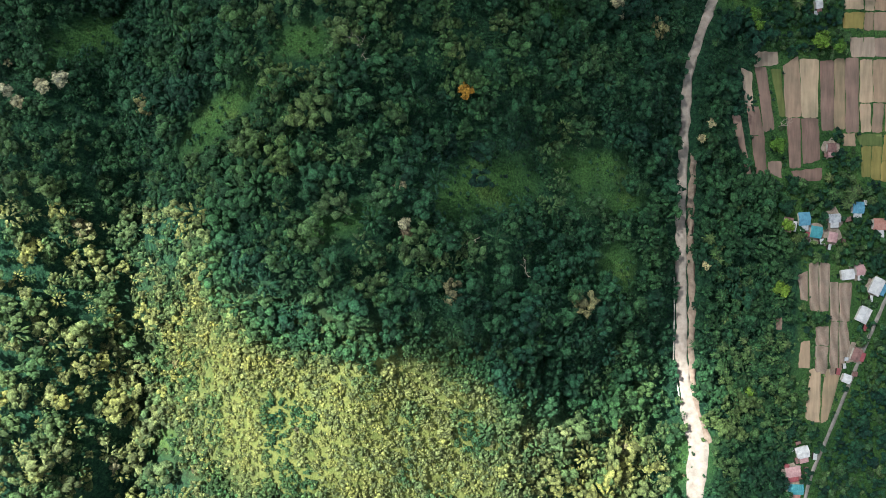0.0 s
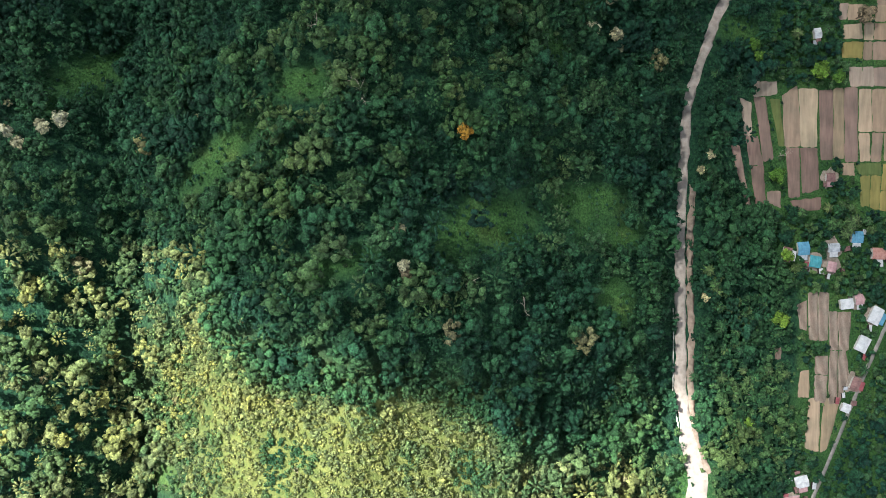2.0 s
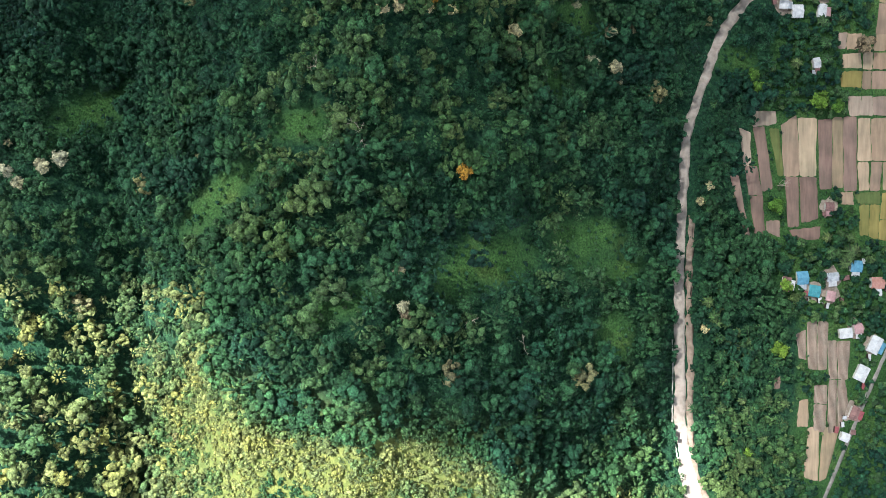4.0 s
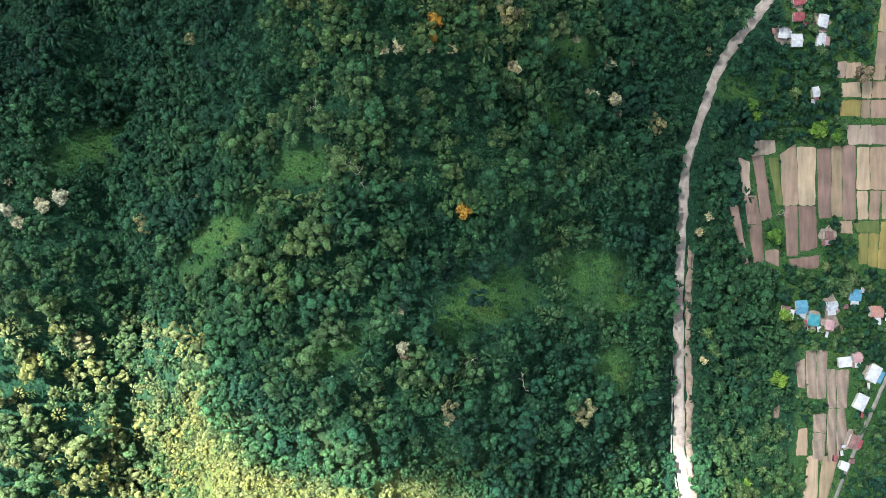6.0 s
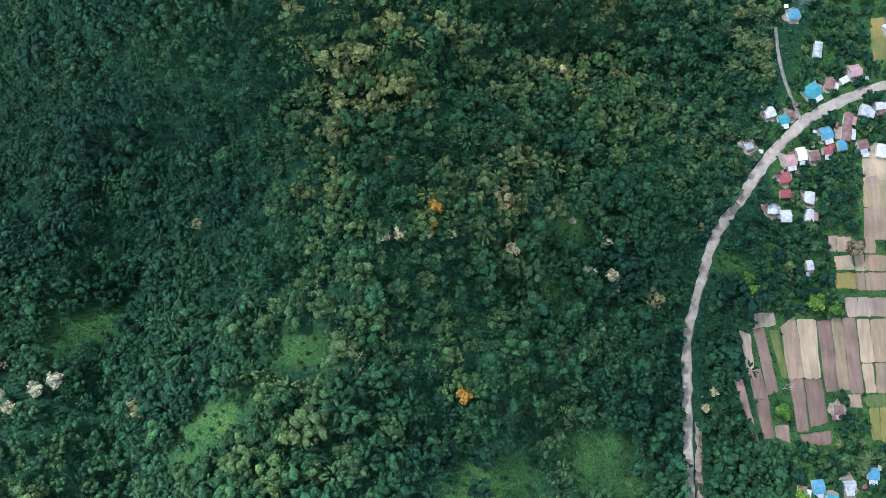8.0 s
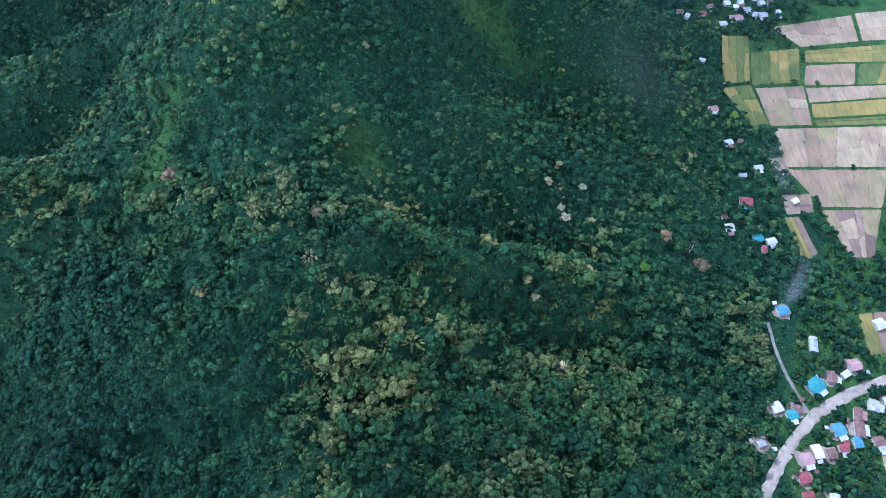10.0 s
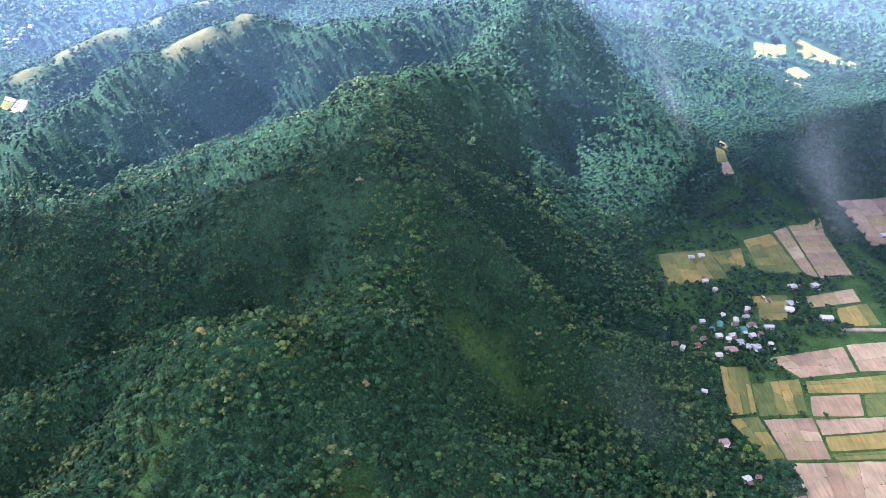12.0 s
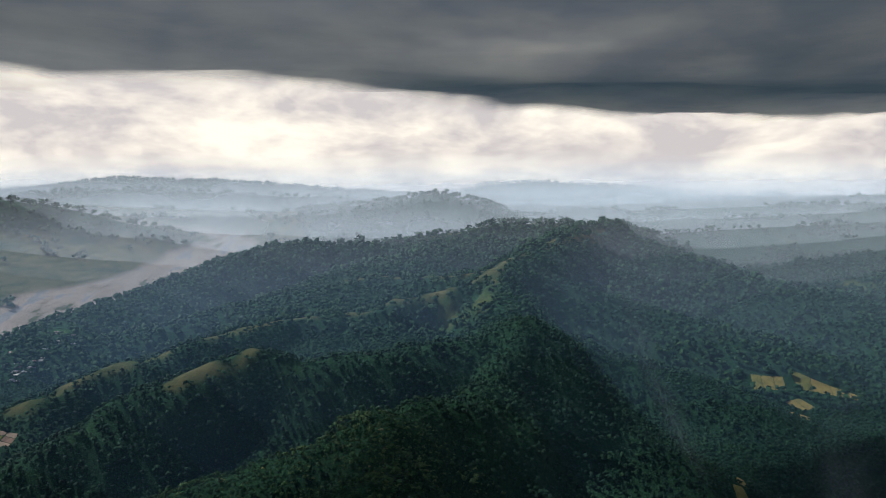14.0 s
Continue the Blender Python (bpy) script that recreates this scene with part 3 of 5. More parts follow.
plot([(183.3, 94.5), (188.4, 95.2), (188.3, 114.9), (180.6, 117.7)], TILLED, F)
plot([(187.5, 76.9), (196.9, 77), (192.7, 94.2), (184.3, 93.8)], TILLED, F)
plot([(192.3, 53.1), (199.5, 53.5), (196.9, 76.2), (188.3, 75.7)], TILLED, F)
plot([(187, 49.2), (189.5, 49.7), (180.1, 88.1), (174, 87.9)], TILLED, F)
plot([(200.7, 54.1), (209.2, 51.3), (209, 61.3), (200.3, 60.7)], TILLED, F)
F = field("field", "square harvested plots with low bunds")
plot([(260.3, 100.8), (269.1, 101.1), (267.6, 127.6), (260, 127.5)], STUBBLE, F)
plot([(269.5, 101.1), (287.6, 101.5), (287.9, 128.3), (268.1, 127.6)], STUBBLE, F)
plot([(261.3, 82), (267.8, 82.4), (267, 99.9), (260.3, 99.5)], STUBBLE, F)
plot([(268.3, 82.1), (274.8, 82.3), (275.8, 100), (269.2, 99.8)], STUBBLE, F)
plot([(276.9, 82.6), (288.9, 82.9), (288.5, 100.2), (276.3, 100)], STUBBLE, F)
plot([(254.3, 129.3), (260.8, 129.5), (261.5, 141.5), (253.1, 141)], TILLED, F)
plot([(261.3, 129.4), (269.4, 129.9), (268.6, 141.6), (261.9, 141.5)], TILLED, F)
plot([(270, 129.9), (288.6, 130.2), (289.4, 142.3), (269.1, 141.5)], TILLED, F)
F = field("field", "yellow-green rice plots with thin bunds")
plot([(261.8, 73.3), (274.8, 73.8), (274.7, 80.9), (258, 80.5)], RICE, F)
plot([(275.3, 64.4), (289, 64.7), (288.9, 81.3), (276.7, 80.6)], RICE, F)
plot([(262.4, 54.1), (268.2, 53.8), (268.2, 72.9), (261.9, 72.6)], RICE, F)
plot([(268.5, 53.1), (274.6, 51.9), (274.7, 73.1), (268.6, 72.9)], RICE, F)
plot([(275, 51.5), (288.9, 50.4), (289, 64), (275.3, 63.7)], RICE, F)
F = field("field", "small harvested and green plots behind the trees")
plot([(246.2, 171.5), (251, 171.7), (251.7, 181.5), (246.2, 180.7)], TILLED, F)
plot([(251.7, 171.2), (262.3, 172.1), (261.3, 181.1), (252.4, 180.9)], STUBBLE, F)
plot([(269.1, 171.1), (276.7, 171.3), (277.1, 181.9), (269.5, 181.4)], STUBBLE, F)
plot([(249.7, 159.3), (261.4, 159.5), (260.7, 168.9), (249.1, 167.8)], STUBBLE, F)
plot([(262.3, 159), (268.3, 159.2), (268.8, 169.8), (262.8, 169.4)], STUBBLE, F)
plot([(268.9, 159.1), (284.3, 159.7), (283.3, 169.6), (269.5, 169.5)], STUBBLE, F)
plot([(248.6, 147.4), (261.1, 147.1), (262, 157.5), (248, 156.7)], RICE, F)
plot([(262, 146.4), (267.5, 146.6), (268.1, 157.6), (262.6, 157.4)], STUBBLE, F)
plot([(268.2, 146.5), (283.8, 147.1), (284.4, 158.1), (268.8, 157.5)], STUBBLE, F)
plot([(276.2, 193.6), (283.8, 193.5), (285, 231.2), (273.3, 230.3)], TILLED, F)
F = field("field", "ridged brown vegetable beds between the trees")
plot([(230, -30.7), (236.1, -31.1), (235.1, -0.6), (228.8, -2.3)], FURROWS, F)
plot([(236.3, -31.4), (242.1, -31), (242.9, -1.9), (235.9, -0.9)], FURROWS, F)
plot([(223.7, -23.8), (228.3, -25.1), (227.9, -6.6), (221.5, -9.6)], FURROWS, F)
plot([(244.1, -37.1), (249.5, -37), (248.6, -13.4), (242.7, -13.5)], FURROWS, F)
plot([(249.9, -37.3), (256, -36.9), (257.8, -13.5), (249, -13.3)], FURROWS, F)
plot([(244.2, -75.3), (249.9, -75.3), (249.5, -37.9), (244, -38)], FURROWS, F)
plot([(250.5, -74.1), (257, -53.7), (255, -37.9), (249.9, -37.9)], FURROWS, F)
plot([(234.8, -52.3), (243.1, -52.8), (242.8, -40.9), (234.7, -41.5)], FURROWS, F)
plot([(234.9, -70.7), (242.4, -70.4), (242.9, -53.8), (234.5, -53.3)], FURROWS, F)
F = field("field", "pale harvested plots beside the lane")
plot([(228.9, -98.4), (238.1, -101.3), (238.8, -66.8), (230.9, -68.5)], STUBBLE, F)
plot([(238.7, -101.3), (243.6, -99.3), (252.4, -66.9), (240.9, -68.5)], STUBBLE, F)
plot([(223.2, -66.5), (231, -66.8), (230.7, -50.3), (224.3, -51.2)], STUBBLE, F)
plot([(207.5, -43), (211.1, -42.7), (211.5, -36), (207.4, -36.7)], TILLED, F)
F = field("field", "wide harvested brown rice fields on the valley floor")
strips(F, (269.1, 519.9), (304.8, 522), (309.4, 569.5), (266, 565.5), 3, 2, [STUBBLE], 0.35, 21)
strips(F, (270.3, 474.2), (355.9, 476.2), (376.7, 522.4), (270.5, 516.6), 6, 2, [STUBBLE], 0.35, 22)
strips(F, (289.9, 433.8), (336.8, 433.9), (354.5, 473.2), (271.1, 471.3), 5, 1, [STUBBLE], 0.35, 23)
strips(F, (297.8, 386.2), (315.5, 386.6), (335.8, 431.8), (287.6, 430.1), 4, 2, [STUBBLE, STUBBLE, TILLED], 0.35, 24)
strips(F, (309.5, 548.6), (392.9, 558.3), (399.9, 573.8), (310.9, 566.6), 3, 1, [STUBBLE], 0.35, 25)
strips(F, (310.4, 571), (356, 572), (364.8, 600.5), (318.7, 596.3), 1, 1, [STUBBLE], 0.35, 26)
strips(F, (320.4, 621.3), (376.9, 630.9), (380.7, 668.7), (299.9, 649), 4, 3, [STUBBLE], 0.35, 27)
strips(F, (380.6, 631.8), (433.2, 635.6), (448, 680.4), (385.2, 671.6), 2, 2, [STUBBLE, RICE], 0.35, 28)
strips(F, (259.4, 424.8), (281.8, 428.4), (283.9, 446.4), (260.2, 444.7), 2, 1, [STUBBLE, TILLED], 0.35, 29)
strips(F, (266.4, 465.4), (275.4, 465.6), (269.3, 484.8), (258.4, 482.1), 3, 1, [STUBBLE], 0.35, 30)
strips(F, (260.6, 383.9), (275.2, 385.6), (268.8, 423), (256.6, 421.7), 3, 1, [RICE, TILLED], 0.35, 31)
F = field("field", "patchwork of green and yellow rice plots")
strips(F, (252.2, 519.5), (267.5, 522.5), (262.2, 569.8), (235.4, 564.8), 2, 3, [RICE], 0.35, 32)
strips(F, (237.6, 569.3), (263, 574.3), (275.1, 636.3), (248.4, 634.8), 4, 1, [RICE], 0.35, 33)
strips(F, (264.3, 569.9), (308.4, 573.9), (317.7, 619.6), (271.4, 611.9), 5, 2, [RICE], 0.35, 34)
strips(F, (319, 600.2), (413.5, 604), (425.4, 630.3), (323.1, 616.4), 3, 3, [RICE], 0.35, 35)
strips(F, (358.6, 572.1), (400.9, 576), (412.4, 601.6), (368.7, 599.8), 2, 1, [RICE], 0.35, 36)
strips(F, (308.2, 530.1), (383.7, 537.9), (392, 556.2), (310.3, 546.5), 1, 1, [RICE], 0.35, 37)
strips(F, (310.1, 520.8), (377.9, 525.1), (382.5, 535.2), (307.7, 527.4), 1, 1, [RICE], 0.35, 38)
strips(F, (314.7, 708.3), (343.4, 712.9), (360.1, 759.4), (320.1, 754.2), 2, 3, [RICE], 0.35, 39)
F = field("field", "green and stubble plots beyond the village")
strips(F, (234, 774.6), (306.4, 789.9), (302.4, 854.1), (236.3, 839.7), 4, 3, [RICE], 0.35, 40)
strips(F, (346.9, 805), (394.7, 801.3), (392.4, 893.9), (352.3, 876.5), 2, 4, [RICE], 0.35, 41)
strips(F, (397.1, 798.9), (410.2, 794.5), (418, 911.4), (397.8, 899.6), 1, 5, [STUBBLE], 0.35, 42)
strips(F, (411.9, 792.2), (451.1, 797.8), (462.6, 921), (421.8, 914.3), 1, 9, [STUBBLE], 0.35, 43)
strips(F, (377.1, 734.1), (435.4, 747), (438.3, 772.2), (378.2, 754.4), 3, 1, [STUBBLE], 0.35, 44)
strips(F, (396, 702.2), (436.9, 705.1), (440.2, 743.9), (402.2, 733.6), 3, 1, [RICE, STUBBLE], 0.35, 45)
strips(F, (307.7, 804.1), (334.8, 816.8), (342.7, 857.6), (303.1, 846.3), 3, 3, [RICE], 0.35, 46)
F = field("field", "harvested fields farther out on the plain")
strips(F, (431.3, 402), (640, 410), (640, 640), (431.3, 640), 7, 6, [STUBBLE, STUBBLE, RICE], 0.42, 60)
F = field("field", "pale plots with huts across the stream")
strips(F, (500, 860), (620, 860), (620, 960), (500, 960), 4, 4, [STUBBLE, TILLED], 0.42, 31)
F = field("field", "small plots behind the roadside houses")
strips(F, (288, 306), (340, 312), (340, 345), (290, 338), 4, 2, [TILLED, RICE], 0.42, 32)
strips(F, (270, 180), (330, 180), (330, 240), (275, 240), 3, 3, [STUBBLE], 0.42, 33)
F = field("field", "bright green clearing high on the wooded slope")
strips(F, (655, 1478), (690, 1498), (672, 1528), (640, 1520), 2, 1, [RICE], 1.5, 34)
strips(F, (598, 1566), (660, 1558), (672, 1602), (608, 1614), 3, 1, [RICE], 1.2, 39)
strips(F, (686, 1562), (792, 1532), (806, 1562), (696, 1626), 4, 1, [RICE], 1.2, 40)
strips(F, (600, 1400), (640, 1400), (650, 1440), (610, 1440), 1, 2, [RICE], 1.5, 35)
F = field("field", "yellow-green plots below the western ridges")
strips(F, (-672, 1072), (-642, 1070), (-646, 1106), (-678, 1102), 2, 2, [RICE, TILLED], 1.2, 36)
F = field("field", "thin terraced plots up the narrow side valley")
strips(F, (352, 985), (372, 990), (376, 1060), (362, 1060), 1, 3, [STUBBLE, RICE], 1.0, 37)
strips(F, (376, 1070), (392, 1072), (402, 1130), (388, 1130), 1, 3, [RICE], 1.0, 38)

# ---- houses ----


def box(bm, x0, y0, z0, x1, y1, z1):
    v = [bm.verts.new(p) for p in ((x0, y0, z0), (x1, y0, z0), (x1, y1, z0), (x0, y1, z0), (x0, y0, z1), (x1, y0, z1), (x1, y1, z1), (x0, y1, z1))]
    for f in ((3, 2, 1, 0), (4, 5, 6, 7), (0, 1, 5, 4), (1, 2, 6, 5), (2, 3, 7, 6), (3, 0, 4, 7)):
        bm.faces.new([v[i] for i in f])


def slab(bm, a, b, c, d, thick=0.08, ribs=0):
    """A ribbed roof sheet a b (eave) c d (ridge) in one piece."""
    a, b, c, d = (Vector(p) for p in (a, b, c, d))
    n = max(2, ribs * 2)
    rows = []
    for k in range(n + 1):
        u = k / n
        up = Vector((0, 0, thick + (0.14 if k % 2 else 0.0)))
        p, q = a.lerp(b, u), d.lerp(c, u)
        rows.append([bm.verts.new(v) for v in (p, p + up, q + up, q)])
    for r0, r1 in zip(rows[:-1], rows[1:]):
        for i in range(4):
            j = (i + 1) % 4
            bm.faces.new((r0[i], r0[j], r1[j], r1[i]))
    bm.faces.new(rows[0][::-1])
    bm.faces.new(rows[-1])


HOUSES = []


def house(x, y, turn, wide, deep, roof, label, lean_to="", wall_h=2.7, pitch=0.30):
    HOUSES.append((x, y, max(wide, deep) * 0.5 + 1.0))
    ob = new("house")
    z = min(ground_at(x + dx, y + dy) for dx in (-wide / 2, wide / 2) for dy in (-deep / 2, deep / 2))
    ob.matrix_basis = pose(x, y, z - 0.2, 0, 0, turn)
    tagged(ob, label, "house", "houses in the valley")
    w, d = wide / 2 - 0.5, deep / 2 - 0.5
    h = wall_h + 0.6
    bm = bmesh.new()
    box(bm, -w, -d, 0, w, d, h)
    for s in (-1, 1):
        tri = [bm.verts.new(p) for p in ((s * w, -d, h), (s * w, d, h), (s * w, 0, h + d * pitch))]
        bm.faces.new(tri if s > 0 else tri[::-1])
    wall = part("wall", bm, PLASTER, ob)
    bm = bmesh.new()
    box(bm, -0.45, -d - 0.05, 0.2, 0.45, -d - 0.003, 2.2)
    part("door", bm, DARK_OPENING, ob)
    for s in (-1, 1):
        bm = bmesh.new()
        box(bm, s * w * 0.55 - 0.5, -d - 0.05, 1.1, s * w * 0.55 + 0.5, -d - 0.003, 2.1)
        part("window", bm, DARK_OPENING, ob)
    W, D = wide / 2, deep / 2
    for s in (-1, 1):
        bm = bmesh.new()
        drop = -0.5 * pitch
        slab(bm, (-W, s * D, h + drop + 0.05), (W, s * D, h + drop + 0.05), (W, 0, h + d * pitch + 0.05), (-W, 0, h + d * pitch + 0.05), 0.08, int(wide / 1.2))
        bmesh.ops.recalc_face_normals(bm, faces=bm.faces)
        part("roof", bm, ROOFS[roof], ob)
    bm = bmesh.new()
    box(bm, -W - 0.05, -0.16, h + d * pitch + 0.08, W + 0.05, 0.16, h + d * pitch + 0.2)
    part("ridge_cap", bm, ROOFS[roof], ob)
    if lean_to:
        bm = bmesh.new()
        slab(bm, (-W * 0.7, -D - 3.2, h - 1.0), (W * 0.7, -D - 3.2, h - 1.0), (W * 0.7, -D + 0.3, h - 0.35), (-W * 0.7, -D + 0.3, h - 0.35), 0.07, int(wide / 1.4))
        bmesh.ops.recalc_face_normals(bm, faces=bm.faces)
        lt = part("lean_to_roof", bm, ROOFS[lean_to], ob)
        for s in (-1, 1):
            bm = bmesh.new()
            box(bm, s * W * 0.66 - 0.06, -D - 3.05, 0, s * W * 0.66 + 0.06, -D - 2.93, h - 0.98)
            part("post", bm, BARK, lt)
    return ob


# x, y, turn, width, depth, roof, lean-to roof
HOUSE_ROWS = [
    (220, -131, 10, 10, 7, "pink", "red"), (226, -119, 15, 9, 8, "white", "pink"), (222, -142, 0, 11, 7, "teal", "orange"),
    (253, -8, 8, 9, 7, "white", ""), (261, -5, 10, 6, 7, "pink", "white"), (224, 26, 5, 8, 9, "blue", "grey"), (232, 18, -8, 8, 8, "teal", ""),
    (213, 22, 80, 10, 6, "rust", "white"), (244, 27, 5, 8, 6, "grey", "white"), (259, 34, 0, 8, 8, "blue", "white"), (243, 15, 80, 7, 6, "pink", ""),
    (273, 24, 0, 9, 8, "orange", "white"), (272, -15, 65, 12, 8, "white", "blue"), (264, -33, 65, 11, 8, "white", ""), (260, -58, 70, 9, 6, "rust", "red"),
    (254, -73, -20, 6, 6, "white", ""), (241, 71, 0, 6, 6, "rust", "pink"), (231, 161, 10, 5, 7, "white", "rust"),
    (209, 197, 85, 7, 6, "white", "grey"), (218, 193, 2, 8, 9, "white", ""), (235, 206, 80, 9, 7, "white", ""), (234, 194, 85, 9, 6, "white", "pink"),
    (219, 219, 10, 8, 8, "red", ""), (219, 208, 5, 8, 6, "red", ""), (224, 231, 15, 9, 8, "pink", "white"), (232, 236, 10, 7, 10, "cream", ""),
    (241, 235, 10, 7, 7, "rust", ""), (250, 239, 5, 7, 6, "red", "white"), (250, 251, 20, 9, 9, "blue", "white"), (260, 243, 10, 6, 8, "blue", ""),
    (264, 252, 80, 12, 7, "rust", "white"), (266, 262, 75, 10, 6, "rust", "pink"), (213, 265, 20, 8, 8, "white", ""), (222, 260, 10, 8, 7, "teal", "white"),
    (227, 264, 20, 5, 6, "rust", ""), (243, 281, 35, 13, 11, "teal", "white"), (256, 287, 70, 8, 7, "rust", "white"), (266, 290, 30, 7, 5, "white", ""),
    (274, 297, 15, 9, 9, "pink", ""), (250, 312, 80, 13, 6, "grey", ""), (197, 240, 20, 6, 5, "grey", ""), (278, 268, 70, 9, 8, "grey", "white"),
    (289, 272, 10, 9, 6, "white", "rust"), (274, 244, 10, 8, 7, "rust", "grey"), (286, 240, 80, 10, 7, "white", "teal"), (301, 329, 20, 9, 9, "white", ""),
    (228, 434, -8, 13, 10, "red", "blue"), (208, 405, 5, 9, 9, "white", "pink"), (206, 415, 5, 6, 5, "rust", ""), (229, 398, 12, 10, 8, "teal", ""), (239, 396, 15, 10, 7, "white", "grey"),
    (232, 388, 80, 8, 5, "red", ""), (235, 338, 10, 9, 8, "blue", ""), (222, 536, 10, 10, 8, "pink", "white"), (228, 498, 20, 9, 7, "white", "rust"),
    (238, 500, 0, 6, 5, "rust", ""), (247, 471, 10, 9, 6, "white", "cream"), (232, 462, 0, 8, 5, "grey", ""), (268, 437, 30, 8, 6, "cream", ""),
    (223, 597, -20, 7, 6, "white", ""), (234, 663, 10, 11, 8, "red", ""), (219, 658, 60, 8, 6, "white", ""), (213, 664, 0, 8, 7, "rust", ""),
]
MORE_HOUSES = [
    (269, 701, 80, 9, 8, "teal", ""), (276, 682, 10, 9, 7, "white", "rust"), (290, 692, 5, 8, 9, "teal", "white"), (267, 659, 8, 15, 10, "pink", ""),
    (258, 691, 75, 8, 7, "blue", ""), (252, 650, 10, 10, 8, "white", ""), (294, 664, 10, 9, 9, "grey", ""), (301, 700, 20, 11, 8, "rust", "white"),
    (318, 697, 0, 13, 6, "white", ""), (252, 705, 10, 7, 6, "white", ""), (288, 708, 80, 9, 7, "white", ""), (384, 714, -5, 16, 9, "white", ""),
    (351, 729, -15, 12, 9, "cream", "white"), (371, 772, 10, 12, 9, "white", "rust"), (397, 775, 20, 10, 8, "white", ""), (277, 781, 10, 8, 7, "white", ""),
    (283, 764, 60, 7, 7, "white", ""), (306, 727, 70, 10, 7, "white", ""), (288, 836, 10, 9, 8, "white", ""), (275, 832, 5, 9, 7, "grey", ""),
    (280, 672, 12, 9, 7, "grey", "white"), (270, 675, 80, 8, 7, "white", ""), (284, 700, 0, 8, 7, "rust", ""), (296, 682, 15, 8, 8, "white", ""),
    (305, 684, 75, 9, 7, "rust", ""), (309, 669, 10, 7, 6, "white", ""), (286, 664, 80, 8, 6, "grey", ""), (262, 681, 10, 8, 8, "cream", ""),
    (276, 716, 40, 8, 7, "white", ""), (300, 714, 15, 9, 6, "grey", ""), (245, 676, 20, 8, 6, "rust", ""), (335, 745, 10, 8, 7, "rust", ""),
    (356, 741, 10, 9, 7, "grey", "white"), (524, 880, 10, 11, 8, "white", ""), (545, 884, 0, 10, 7, "white", ""), (240, 693, 30, 7, 6, "rust", ""),
]
NOUN = {"white": "white-roofed", "grey": "grey zinc-roofed", "red": "faded red-roofed", "pink": "bleached pink-roofed", "blue": "bright blue-roofed",
        "teal": "teal-roofed", "rust": "rusted brown-roofed", "cream": "cream-roofed", "orange": "orange-roofed"}
for x, y, turn, wide, deep, roof, lean in HOUSE_ROWS + MORE_HOUSES:
    text = NOUN[roof] + " plaster house" + (" with a " + lean + " lean-to" if lean else "") + " among village trees"
    near = y < 350
    house(x, y, turn, wide * (0.92 if near else 0.8), deep * (0.92 if near else 0.8), roof, text, lean)

# ---- trees ----
ICO_V = []
_g = (1 + 5 ** 0.5) / 2
for a in (-1, 1):
    for b in (-_g, _g):
        ICO_V += [(0, a, b), (a, b, 0), (b, 0, a)]
ICO_V = np.array(ICO_V) / math.hypot(1, _g)
ICO_F = []
for i in range(12):
    for j in range(i + 1, 12):
        for k in range(j + 1, 12):
            p, q, r = ICO_V[i], ICO_V[j], ICO_V[k]
            if max(np.linalg.norm(p - q), np.linalg.norm(q - r), np.linalg.norm(p - r)) < 1.1:
                ICO_F.append((i, j, k) if np.dot(np.cross(q - p, r - p), p) > 0 else (i, k, j))
ICO_F = np.array(ICO_F)


def crown_shape(seed, lobes, leaves, leaf, spread=0.62, flat=0.85, core=0.5):
    """A crown of uneven lobes with ragged leaf sprays on them; about 1 across from the middle to the rim. Returns points, triangles."""
    rnd = np.random.RandomState(seed)
    vs, fs, n = [], [], 0
    centres = []
    for k in range(lobes):
        if k == 0:
            c, r = np.array([rnd.uniform(-0.15, 0.15), rnd.uniform(-0.15, 0.15), 0.75 * flat]), core
        else:
            a = k * 2.4 + rnd.uniform(-0.4, 0.4)
            d = spread * (rnd.uniform(0.65, 1.1) if lobes < 10 else math.sqrt(rnd.uniform(0.12, 1.25)))
            c, r = np.array([d * math.cos(a), d * math.sin(a), flat * rnd.uniform(0.25, 0.75)]), rnd.uniform(0.42, 0.95) * core
        centres.append((c, r))
        turn = Euler(rnd.uniform(0, 6, 3)).to_matrix()
        v = ICO_V @ np.array(turn).T * (1 + rnd.uniform(-0.36, 0.30, (12, 1)))
        f = ICO_F
        keep = v[f].mean(1)[:, 2] > -0.2
        vs.append(v * r * np.array([1, 1, 0.85]) + c)
        fs.append(f[keep] + n)
        n += 12
    per = max(1, leaves // lobes)
    for c, r in centres:
        if leaves == 0:
            break
        for _ in range(per):
            d = rnd.randn(3)
            d[2] = abs(d[2]) * 0.9 - 0.15
            d /= np.linalg.norm(d)
            at = c + d * r * rnd.uniform(0.95, 1.3)
            d = d + rnd.randn(3) * 0.45
            d /= np.linalg.norm(d)
            u = np.cross(d, rnd.randn(3))
            u /= np.linalg.norm(u)
            w = np.cross(d, u)
            s = leaf * rnd.uniform(0.6, 1.3)
            vs.append(np.array([at + u * s, at - u * s * 0.6 + w * s * 0.7, at - u * s * 0.5 - w * s * 0.8]))
            fs.append(np.array([[n, n + 1, n + 2]]))
            n += 3
    return np.concatenate(vs), np.concatenate(fs)


